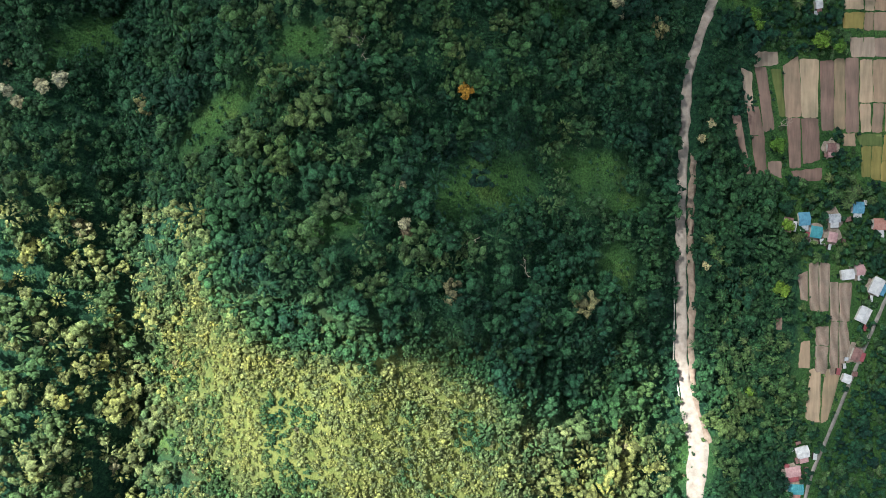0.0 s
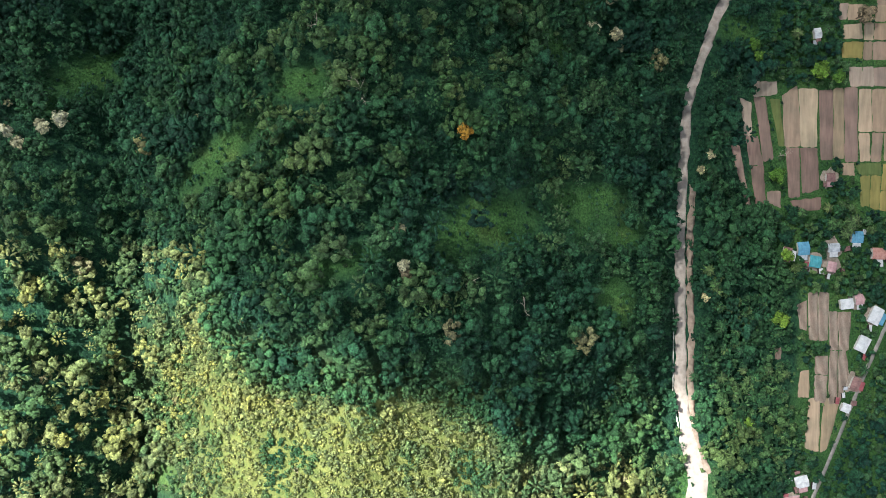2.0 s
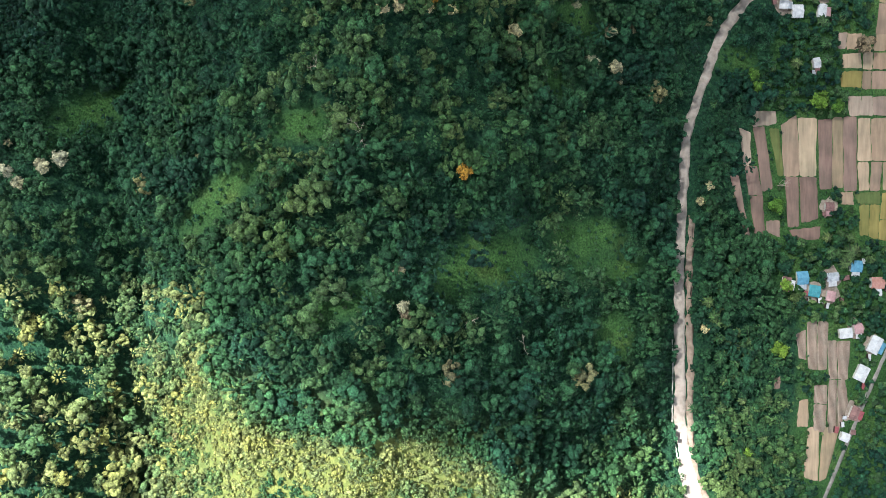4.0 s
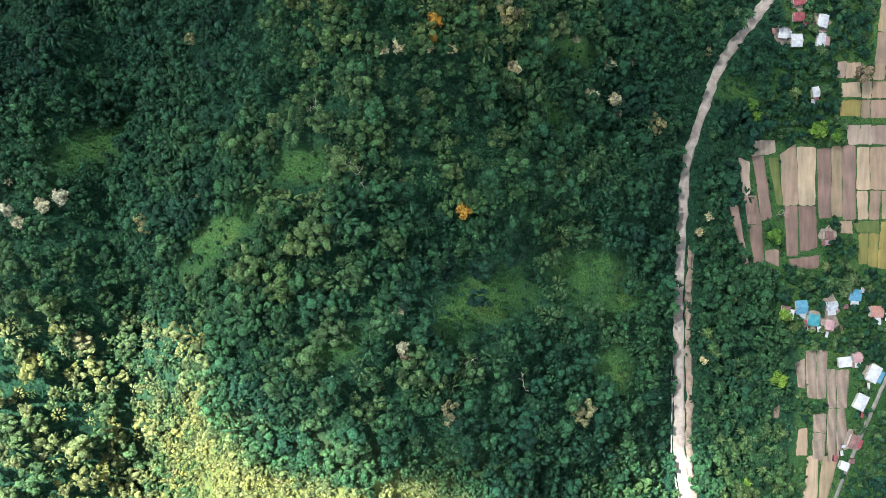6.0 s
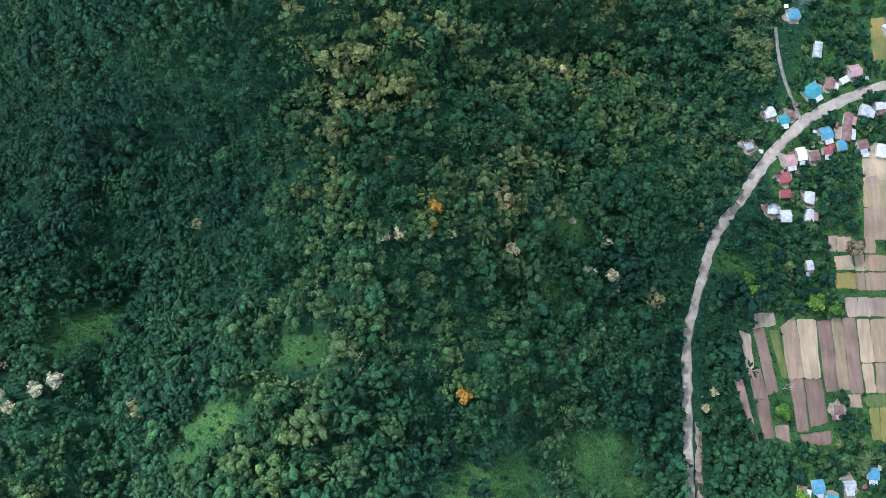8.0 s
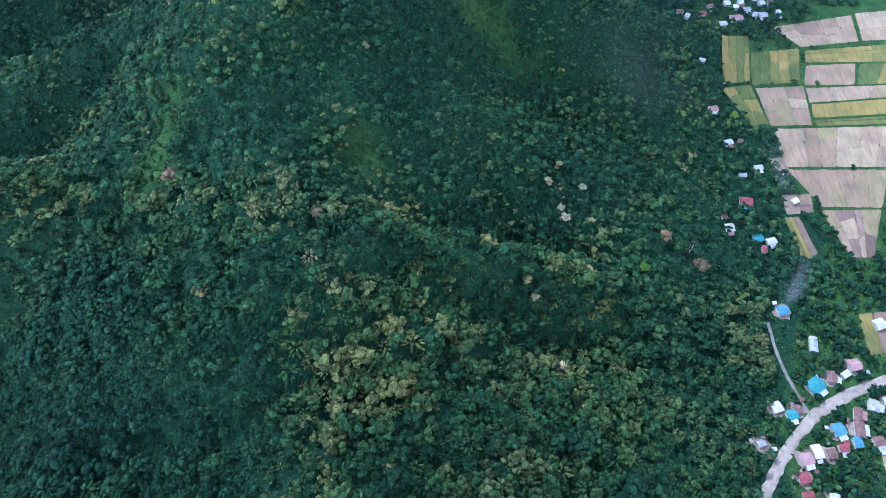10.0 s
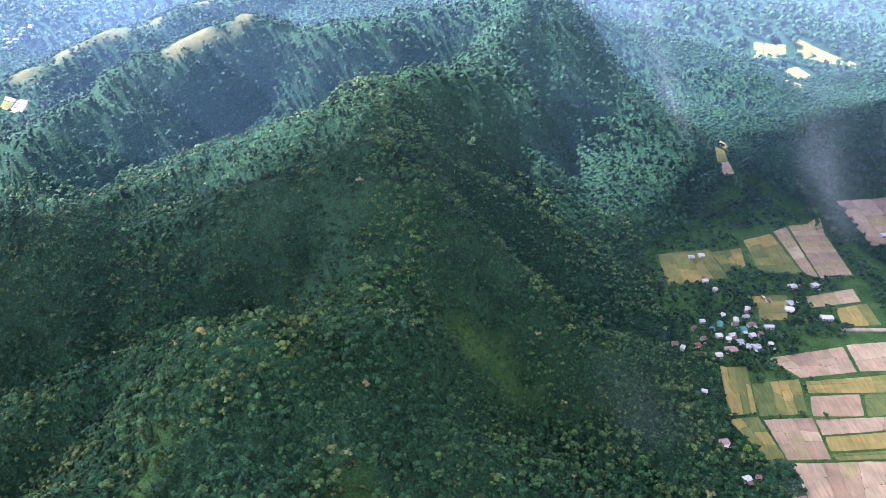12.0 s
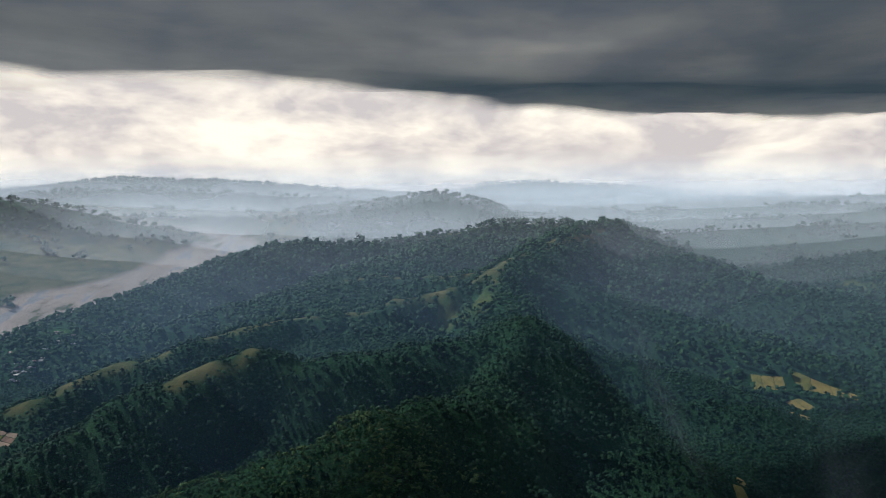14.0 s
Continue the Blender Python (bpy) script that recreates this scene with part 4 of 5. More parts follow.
def bake(name, shapes, x, y, r, tall, tint, mat, seed, sink=0.0):
    """Many crowns as one mesh: shapes are dealt out by chance, turned and scaled; each keeps one tint."""
    rnd = np.random.RandomState(seed)
    pick = rnd.randint(0, len(shapes), len(x))
    z = height(x, y)
    V, T_, C, n = [], [], [], 0
    for k, (sv, sf) in enumerate(shapes):
        m = pick == k
        cnt = int(m.sum())
        if not cnt:
            continue
        a = rnd.uniform(0, 6.283, cnt)
        ca, sa = np.cos(a), np.sin(a)
        rr = r[m]
        px = (sv[None, :, 0] * ca[:, None] - sv[None, :, 1] * sa[:, None]) * rr[:, None] * rnd.uniform(0.85, 1.18, (cnt, 1)) + x[m][:, None]
        py = (sv[None, :, 0] * sa[:, None] + sv[None, :, 1] * ca[:, None]) * rr[:, None] * rnd.uniform(0.85, 1.18, (cnt, 1)) + y[m][:, None]
        pz = sv[None, :, 2] * rr[:, None] + (z[m] + tall[m] - sink * rr)[:, None]
        V.append(np.stack([px, py, pz], -1).reshape(-1, 3))
        T_.append((sf[None] + (np.arange(cnt) * len(sv))[:, None, None] + n).reshape(-1, 3))
        C.append(np.repeat(tint[m], len(sv)))
        n += cnt * len(sv)
    return mesh_from(name, np.concatenate(V), np.concatenate(T_), mat, tint=np.concatenate(C))


def scatter(x0, x1, y0, y1, cell, seed):
    rnd = np.random.RandomState(seed)
    gx, gy = np.meshgrid(np.arange(x0, x1, cell), np.arange(y0, y1, cell))
    gx = (gx + (np.arange(gx.shape[0]) % 2)[:, None] * cell / 2).ravel()
    return gx + rnd.uniform(-0.48, 0.48, gx.size) * cell, gy.ravel() + rnd.uniform(-0.48, 0.48, gx.size) * cell, rnd


def blocked(x, y, rim=2.0):
    """True on roads, lanes, plots and beside houses."""
    out = to_line(x, y, ROAD)[0] < 3.4 + rim * 0.5
    for pts in LANES:
        out |= to_line(x, y, pts)[0] < 2.0 + rim * 0.3
    for hx, hy, r in HOUSES:
        out |= np.hypot(x - hx, y - hy) < r + rim * 0.5
    for q in FIELD_QUADS:
        c = q.mean(0)
        near = np.hypot(x - c[0], y - c[1]) < np.linalg.norm(q - c, axis=1).max() + rim
        if near.any():
            ins = np.ones(int(near.sum()), bool)
            px, py = x[near], y[near]
            for k in range(4):
                a, b = q[k], q[(k + 1) % 4]
                e = (b - a) / np.linalg.norm(b - a)
                ins &= (e[0] * (py - a[1]) - e[1] * (px - a[0])) > -rim
            out[near] |= ins
    return out


def creeper_cover(x, y):
    """1 where creepers blanket the sunny shoulder of the hill."""
    wob = 16 * (value_noise(x, y, 23, 56) - 0.5)
    return np.clip(1.35 * np.exp(-((x + 46 + wob) / 86) ** 4 - ((y + 80 + 0.22 * (x + 48) + wob) / 42) ** 4), 0, 1)


def tree_tint(x, y, rnd):
    """Hue of a tree: stands of one kind together, single ones apart; some sunlit and shaded slopes shifted to match."""
    t = 0.55 * value_noise(x, y, 34, 51) + 0.25 * value_noise(x, y, 11, 52) + 0.42 * rnd.rand(len(x)) - 0.12
    t = np.clip(t, 0.02, 0.74)
    over = creeper_cover(x, y) * np.clip(2.2 * value_noise(x, y, 15, 54) - 0.05, 0.25, 1)
    # part of the sun patch's brightness is put into these paler tints
    pale = np.exp(-((x - 70) / 75) ** 4 - ((y + 110 + 0.1 * x) / 46) ** 2) * (0.5 + 0.5 * value_noise(x, y, 14, 55))
    t = t * (1 - over) + over * (0.80 + 0.13 * rnd.rand(len(x)) ** 0.8)
    t = np.maximum(t, np.minimum(pale * 1.7, 1) * rnd.uniform(0.72, 0.93, len(x)))
    west_sunlit = np.clip((-86 - x) / 20, 0, 1) * np.clip((45 - y) / 30, 0, 1)
    t = np.maximum(t, west_sunlit * rnd.uniform(0.62, 0.93, len(x)))
    # shade of the slope facing away from the sun, put into the tint
    dark = np.clip((-80 - x) / 50, 0, 1) * np.clip((y - 30) / 40, 0, 1) * np.clip((330 - y) / 60, 0, 1)
    t = t + 0.10 * np.clip((y - 150) / 60, 0, 1) * np.clip((420 - y) / 80, 0, 1)
    t = t * (1 - 0.3 * dark) * (1 - 0.28 * np.clip((x - 60) / 40, 0, 1) * np.clip((y + 60) / 30, 0, 1) * np.clip((260 - y) / 60, 0, 1))
    odd = rnd.rand(len(x)) > 0.994
    return np.clip(np.where(odd, rnd.uniform(0.97, 1.0, len(x)), t), 0.02, 0.99)


def stand(name, shapes, x0, x1, y0, y1, cell, rlo, rhi, seed, label, extra=None, tall=1.0, skew=1.5, mat=None):
    x, y, rnd = scatter(x0, x1, y0, y1, cell, seed)
    keep = (valley(x, y) < 0.5) & ~blocked(x, y)
    keep &= clearing(x, y) < 0.45 + 0.5 * (rnd.rand(len(x)) < 0.10)
    keep &= rnd.rand(len(x)) > 0.04
    if extra is not None:
        keep &= extra(x, y)
    x, y = x[keep], y[keep]
    stout = value_noise(x, y, 45, 53)
    r = (rlo + (rhi - rlo) * np.clip(rnd.rand(len(x)) ** skew * (0.45 + 0.9 * stout), 0, 1))
    road_side = to_line(x, y, ROAD)[0] > 2.4 + 0.8 * r
    x, y, r = x[road_side], y[road_side], r[road_side]
    low = creeper_cover(x, y)
    fall = np.hypot(height(x + 6, y) - height(x - 6, y), height(x, y + 6) - height(x, y - 6)) / 12
    cling = np.clip((fall - 0.75) / 0.4, 0, 1) * (y > 200) * (y < 1000)
    r = r * (1 - 0.5 * low) * (1 - 0.2 * cling)
    t = tree_tint(x, y, rnd)
    # far crowns short of y 1500 get cloud shade put into their tint
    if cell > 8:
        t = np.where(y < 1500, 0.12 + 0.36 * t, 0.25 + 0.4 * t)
    lift = r * rnd.uniform(0.35, 0.95, len(x)) * tall * (1 - 0.7 * np.maximum(low, 0.6 * cling))
    if cell < 8:
        lift += 3.4 * rnd.rand(len(x)) ** 2 * (1 - low)
    ob = new(name, bake(name, shapes, x, y, r, lift, t, mat or LEAF, seed))
    return tagged(ob, label, "forest", kind="stuff")




def plume_shape(seed, plumes):
    """A bamboo-like crown: long tufts arching out from the middle and drooping at their tips."""
    rnd = np.random.RandomState(seed)
    vs, fs, n = [], [], 0
    for k in range(plumes):
        a = k * 2.4 + rnd.uniform(-0.3, 0.3)
        reach = 0.25 + 0.75 * math.sqrt((k + 0.5) / plumes)
        long, wide = rnd.uniform(0.18, 0.32), rnd.uniform(0.08, 0.13)
        out, side = np.array([math.cos(a), math.sin(a), -0.35 * reach]), np.array([-math.sin(a), math.cos(a), 0])
        up = np.cross(out, side)
        c = np.array([math.cos(a) * reach * 0.8, math.sin(a) * reach * 0.8, 1.0 - 0.6 * reach ** 2 + rnd.uniform(-0.1, 0.1)])
        v = ICO_V * (1 + rnd.uniform(-0.25, 0.25, (12, 1)))
        vs.append(v[:, :1] * long * out + v[:, 1:2] * wide * side + v[:, 2:] * wide * up + c)
        fs.append(ICO_F[v[ICO_F].mean(1)[:, 2] > -0.35] + n)
        n += 12
    return np.concatenate(vs), np.concatenate(fs)


NEAR = [plume_shape(90 + k, 18) for k in range(2)] + [crown_shape(k, 9 + k % 5, 66, 0.135, 0.72, 0.9, 0.38) for k in range(9)]
MID = [crown_shape(20 + k, 3 + k % 3, 8, 0.22, 0.6, 0.8, 0.46) for k in range(6)]
FAR = [crown_shape(40 + k, 2, 2, 0.42, 0.5) for k in range(5)]
stand("forest", NEAR, -268, 215, -165, 335, 6.2, 2.2, 7.6, 1, "dense mixed green tropical trees on the near hill", lambda x, y: (x > -212) | (y > 70), skew=1.25)


def in_view(x, y):
    return np.abs(x) < 0.78 * (y - 40) + 60


stand("forest", MID, -620, 290, 335, 900, 6.3, 2.4, 5.8, 2, "dense green trees on the steep ridges", in_view, tall=0.95)
stand("forest", [crown_shape(80 + k, 5, 22, 0.24, 0.75, 0.42, 0.44) for k in range(4)], -150, 60, -165, -20, 3.2, 2.8, 5.6, 24, "yellow-green creepers blanketing the sunny shoulder",
      lambda x, y: creeper_cover(x, y) > 0.3)


def steep(x, y):
    fall = np.hypot(height(x + 6, y) - height(x - 6, y), height(x, y + 6) - height(x, y - 6)) / 12
    return in_view(x, y) & (np.random.RandomState(77).rand(len(x)) < np.clip(fall - 0.12, 0, 0.9))


stand("forest", FAR, -620, 290, 335, 900, 5.2, 1.8, 3.4, 22, "green shrubs and creepers clinging to the steep slopes", steep, tall=0.6)


def wooded(x, y):
    far = np.hypot(x, y - 126)
    grassy = np.clip((value_noise(x, y, 130, 41) * 0.6 + value_noise(x, y, 45, 42) * 0.4 - 0.80) / 0.1, 0, 1)
    crest = crest_distance(x, y)
    bare = (crest < 15) & (value_noise(x, y, 45, 43) > 0.3)
    wet = to_line(x, y, RIVER)[0] < 200
    return in_view(x, y) & (grassy < 0.6) & ~bare & ~wet


stand("forest", MID[:3], -900, -620, 600, 900, 9.0, 4.0, 8.0, 3, "green trees on the outer ridges", in_view, tall=0.6, mat=FAR_LEAF)
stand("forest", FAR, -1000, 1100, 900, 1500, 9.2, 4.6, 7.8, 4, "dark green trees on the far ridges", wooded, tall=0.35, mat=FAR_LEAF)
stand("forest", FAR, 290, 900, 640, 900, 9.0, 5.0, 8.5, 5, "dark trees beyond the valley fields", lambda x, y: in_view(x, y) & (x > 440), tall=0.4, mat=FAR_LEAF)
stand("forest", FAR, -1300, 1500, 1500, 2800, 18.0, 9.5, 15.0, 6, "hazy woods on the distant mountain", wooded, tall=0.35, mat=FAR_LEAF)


def outlying(x, y):
    rise = land_rise(x, y)
    thicket = value_noise(x, y, 170, 46) * 0.6 + value_noise(x, y, 60, 47) * 0.4
    wet = to_line(x, y, RIVER)[0] < 110
    return in_view(x, y) & ~wet & ((rise > 14) & (thicket > 0.25) | (thicket > 0.60))


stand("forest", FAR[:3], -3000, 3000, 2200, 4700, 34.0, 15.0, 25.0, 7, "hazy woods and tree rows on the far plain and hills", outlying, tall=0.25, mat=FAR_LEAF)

stand("forest", FAR, 280, 470, 780, 1010, 7.6, 4.0, 7.0, 23, "dark trees at the edge of the valley fields", tall=0.5, mat=FAR_LEAF)

# undergrowth in the clearings and along the verges
x, y, rnd = scatter(-262, 330, -165, 335, 4.0, 8)
keep = ~blocked(x, y, 0.5) & (rnd.rand(len(x)) < np.where((clearing(x, y) > 0.15) | (valley(x, y) > 0.3), 0.5, 0.2)) & ((x > -205) | (y > 70))
x, y = x[keep], y[keep]
r = rnd.uniform(0.8, 2.3, len(x))
bushes = new("undergrowth", bake("undergrowth", FAR, x, y, r, r * 0.15, tree_tint(x, y, rnd), LEAF, 9))
x2, y2, rnd = scatter(-300, 200, 335, 760, 4.2, 18)
keep = (clearing(x2, y2) > 0.2) & (valley(x2, y2) < 0.5)
x2, y2 = x2[keep], y2[keep]
r2 = rnd.uniform(1.2, 2.8, len(x2))
scrub = new("undergrowth", bake("undergrowth", FAR, x2, y2, r2, r2 * 0.1, np.clip(0.5 + 0.25 * rnd.rand(len(x2)), 0, 1), FAR_LEAF, 19))
tagged(scrub, "bright green creepers over steep clearings", "undergrowth", kind="stuff")
tagged(bushes, "low green bushes and creepers in the clearings", "undergrowth", kind="stuff")

# single trees in the valley, round houses and along the bunds
BIG = [crown_shape(60 + k, 9, 150, 0.15) for k in range(5)]


def tree_mesh(k, tint):
    v, f = BIG[k % 5]
    return mesh_from("crown", v * np.array([1, 1, 0.9]), f, LEAF, tint=np.full(len(v), tint))


def trunk_bm():
    bm = bmesh.new()
    bmesh.ops.create_cone(bm, cap_ends=True, segments=7, radius1=0.085, radius2=0.045, depth=2.0, matrix=Matrix.Translation((0, 0, -0.4)))
    for k in range(4):
        a = k * 1.7
        m = Matrix.Translation((0, 0, 0.42)) @ Matrix.Rotation(a, 4, "Z") @ Matrix.Rotation(0.75, 4, "Y") @ Matrix.Translation((0, 0, 0.25))
        bmesh.ops.create_cone(bm, cap_ends=True, segments=5, radius1=0.035, radius2=0.015, depth=0.55, matrix=m)
    return bm


TREES = []
for k in range(10):
    t = new("tree")
    part("trunk", trunk_bm(), BARK, t)
    crown = new("crown", tree_mesh(k, (0.08, 0.2, 0.3, 0.42, 0.5, 0.64, 0.12, 0.35, 0.22, 0.74)[k]))
    crown.parent = t
    crown.location.z = 0.28
    TREES.append(t)
TREE_WORDS = ("dark green broad-crowned tree", "green leafy tree", "full green tree", "bright green tree", "light green tree", "yellow-green tree",
              "dark bushy tree", "green spreading tree", "deep green tree", "pale olive tree")


def put_tree(k, x, y, r, where, first=set()):
    m = pose(x, y, ground_at(x, y) + 0.3 * r, 0, 0, (x * 37 + y * 17) % 360)
    if k not in first:
        first.add(k)
        ob = TREES[k]
        ob.matrix_basis = m @ Matrix.Diagonal((r, r, r, 1))
    else:
        ob = copy_thing(TREES[k], m)
        ob.matrix_basis = m @ Matrix.Diagonal((r, r, r, 1))
    return tagged(ob, TREE_WORDS[k] + " " + where, "tree", "valley trees")


x, y, rnd = scatter(186, 335, -170, 345, 5.0, 12)
keep = (valley(x, y) >= 0.5) & ~blocked(x, y, 3.0)
x, y = x[keep], y[keep]
order = rnd.permutation(len(x))
lot, rest = order[:240], order[240:]
for i in lot:
    put_tree(int(rnd.randint(0, 10)), float(x[i]), float(y[i]), float(rnd.uniform(2.2, 5.2)), "between houses and fields on the valley floor")
gx, gy = x[rest], y[rest]
gr = rnd.uniform(2.4, 4.6, len(gx))
grove = new("grove", bake("grove", MID, gx, gy, gr, gr * 0.5, np.clip(rnd.uniform(0, 0.75, len(gx)), 0, 1), LEAF, 15))
tagged(grove, "leafy green trees between the valley houses", "grove", kind="stuff")
x, y, rnd = scatter(205, 560, 345, 1120, 6.0, 13)
near_house = np.min([np.hypot(x - hx, y - hy) for hx, hy, _ in HOUSES], axis=0) < 26
hedge = (np.abs(y - (722 + 0.05 * (x - 340))) < 9) & (x > 315) & (x < 420)
hedge |= (np.abs(y - 794) < 6) & (x > 250) & (x < 460) | (to_line(x, y, [(455, 690), (470, 800), (450, 905), (400, 1000)])[0] < 12)
hedge |= (y > 905) & (x > 330) & (rnd.rand(len(x)) < 0.7)
hedge |= (np.abs(y - 368) < 20) & (x > 240) | (np.abs(x - 354) < 36) & (np.abs(y - 697) < 14)
keep = (valley(x, y) >= 0.4) & ~blocked(x, y, 1.5) & (near_house | hedge | (x < 345) & (rnd.rand(len(x)) < 0.6))
x, y = x[keep], y[keep]
r = rnd.uniform(2.6, 5.0, len(x))
grove = new("grove", bake("grove", MID, x, y, r, r * 0.4, np.clip(rnd.uniform(0, 0.6, len(x)), 0, 1), LEAF, 14))
tagged(grove, "dark green trees and hedges round the village", "grove", kind="stuff")

# ---- cloud ----
# out of view, outline and density are shaped to place sun and shade
CLOUD_EDGE = [(-509, 207), (-1000, 225), (-1140, 1010), (-770, 1140), (-560, 1020), (-400, 1060), (-145, 1400), (415, 1700), (1630, 1620), (2700, 900), (2700, -406), (-200, -406), (-205, 60), (-210, 172), (-235, 165), (-265, 130), (-305, 135), (-340, 158), (-372, 164), (-394, 184), (-424, 208), (-464, 222), (-509, 207)]


def cloud_material():
    n = Nodes("rain cloud", 1.0, 0.0)
    t = n.tree
    t.nodes.remove(n.bsdf)
    through_light = n.add("ShaderNodeBsdfTranslucent", Color=(0.06, 0.10, 0.15, 1))
    grey = n.add("ShaderNodeBsdfDiffuse", Color=(0.48, 0.62, 0.78, 1))
    body = n.add("ShaderNodeMixShader", Fac=0.5)
    n.link(grey.outputs[0], body.inputs[1])
    n.link(through_light.outputs[0], body.inputs[2])
    gap = n.add("ShaderNodeBsdfTransparent")
    billow = n.noise(0.006, 6.0, 0.55)
    soft = n.math("ADD", n.math("MULTIPLY", n.attribute("thick"), 1.7), n.math("MULTIPLY", n.math("SUBTRACT", billow, 0.55), 0.9), True)
    soft = n.math("MULTIPLY", soft, n.math("MULTIPLY", n.attribute("thick"), 1.6, True))
    soft = n.math("MULTIPLY", soft, n.attribute("dense"))
    n.link(n.ramp(billow, (0.36, (0.36, 0.47, 0.60)), (0.64, (0.74, 0.82, 0.90))), grey.inputs["Color"])
    n.link(n.ramp(n.math("ADD", n.attribute("pale"), n.math("MULTIPLY", n.math("SUBTRACT", n.noise(0.0045, 5.0, 0.6, seed=11), 0.5), 1.4)), (0.0, (0.035, 0.065, 0.10)), (1.0, (0.24, 0.25, 0.27))), through_light.inputs["Color"])
    both = n.add("ShaderNodeMixShader")
    n.link(soft, both.inputs["Fac"])
    n.link(gap.outputs[0], both.inputs[1])
    n.link(body.outputs[0], both.inputs[2])
    n.link(both.outputs[0], t.nodes["Material Output"].inputs["Surface"])
    return n.mat


cx, cy = np.meshgrid(spacing(-1160, 2760, -620, -160, 12.0, 1.08), spacing(-400, 1800, 40, 280, 12.0, 1.07))
d, _, _ = to_line(cx, cy, CLOUD_EDGE)
inside = np.zeros(cx.shape, bool)
for (ax, ay), (bx, by) in zip(CLOUD_EDGE[:-1], CLOUD_EDGE[1:]):
    cross = ((ay > cy) != (by > cy))
    with np.errstate(divide="ignore", invalid="ignore"):
        inside ^= cross & (cx < (bx - ax) * (cy - ay) / (by - ay if by != ay else 1e-9) + ax)
sd = np.where(inside, d, -d) + np.clip((cy - 350) / 300, 0, 1) * (150 * (value_noise(cx, cy, 210, 63) - 0.5) + 70 * (value_noise(cx, cy, 80, 64) - 0.5)) + 14 * (value_noise(cx, cy, 26, 65) - 0.5)
thick = np.clip((sd + 12) / np.interp(cy, [260, 450, 900], [26, 90, 230]), 0, 1)
cz = 594 + 30 * (value_noise(cx, cy, 700, 61) - 0.5) + 10 * (value_noise(cx, cy, 330, 62) - 0.5) + 26 * (value_noise(cx, cy, 150, 66) - 0.5) * np.clip((cy - 600) / 300, 0, 1)
ci = np.arange(cx.size).reshape(cx.shape)
cq = np.stack([ci[:-1, :-1], ci[:-1, 1:], ci[1:, 1:], ci[1:, :-1]], -1).reshape(-1, 4)
cq = cq[thick.ravel()[cq].max(1) > 0]
cloud = new("cloud", mesh_from("cloud", np.stack([cx, cy, cz], -1).reshape(-1, 3), np.concatenate([cq[:, [0, 1, 2]], cq[:, [0, 2, 3]]]), cloud_material(), thick=thick.ravel(), pale=(0.65 * np.clip((700 - cy) / 200, 0, 1) + np.clip((100 - cx) / 700, 0.0, 0.6) * np.clip((cy - 600) / 200, 0, 1)).ravel(), dense=(np.interp(cy, [150, 250, 340, 400, 480, 600, 760, 960, 1200, 1500], [0.80, 0.83, 0.88, 0.88, 0.82, 0.84, 0.90, 0.94, 0.98, 0.90]) - 0.08 * np.clip((-cx - 60) / 200, 0, 1) * np.clip((cy - 900) / 150, 0, 1) - 0.16 * np.exp(-((cx - 70) / 130) ** 2 - ((cy - 830) / 160) ** 2) - 0.16 * np.exp(-np.clip(sd, 0, 900) / 60) * (cy < 330) * (cx < -150)).ravel()))
cloud.data.shade_smooth()
tagged(cloud, "dark grey rain cloud hanging over the hills", "cloud", kind="structure")


# ---- mist ----
def mist_material(name, strength, tone):
    n = Nodes(name, 1.0, 0.0)
    t = n.tree
    t.nodes.remove(n.bsdf)
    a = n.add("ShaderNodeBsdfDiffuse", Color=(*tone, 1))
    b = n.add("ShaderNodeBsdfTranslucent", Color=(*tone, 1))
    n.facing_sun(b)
    body = n.add("ShaderNodeMixShader", Fac=0.9)
    n.link(a.outputs[0], body.inputs[1])
    n.link(b.outputs[0], body.inputs[2])
    gap = n.add("ShaderNodeBsdfTransparent")
    wisps = n.ramp(n.noise(0.003, 5.0, 0.55), (0.25, (0.7, 0.7, 0.7)), (0.75, (1.3, 1.3, 1.3)))
    fac = n.math("MULTIPLY", n.math("MULTIPLY", wisps, n.attribute("thick")), strength, True)
    both = n.add("ShaderNodeMixShader")
    n.link(fac, both.inputs["Fac"])
    n.link(gap.outputs[0], both.inputs[1])
    n.link(body.outputs[0], both.inputs[2])
    n.link(both.outputs[0], t.nodes["Material Output"].inputs["Surface"])
    return n.mat


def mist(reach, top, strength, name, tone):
    """A see-through tinted sheet across the view that stands in for distance haze, thinning out upwards."""
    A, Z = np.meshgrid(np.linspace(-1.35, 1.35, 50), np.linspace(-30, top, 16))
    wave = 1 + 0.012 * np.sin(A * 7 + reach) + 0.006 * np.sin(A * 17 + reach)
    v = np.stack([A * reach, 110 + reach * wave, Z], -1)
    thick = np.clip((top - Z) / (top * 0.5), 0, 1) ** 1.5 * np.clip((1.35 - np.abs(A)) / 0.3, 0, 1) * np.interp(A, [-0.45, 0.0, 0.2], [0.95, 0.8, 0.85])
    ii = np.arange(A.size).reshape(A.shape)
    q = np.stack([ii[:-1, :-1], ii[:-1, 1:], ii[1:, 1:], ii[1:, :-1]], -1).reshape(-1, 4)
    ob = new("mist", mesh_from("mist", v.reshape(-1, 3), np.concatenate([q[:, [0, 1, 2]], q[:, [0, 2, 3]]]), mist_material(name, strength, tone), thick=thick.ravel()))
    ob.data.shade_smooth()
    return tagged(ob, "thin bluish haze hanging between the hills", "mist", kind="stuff")


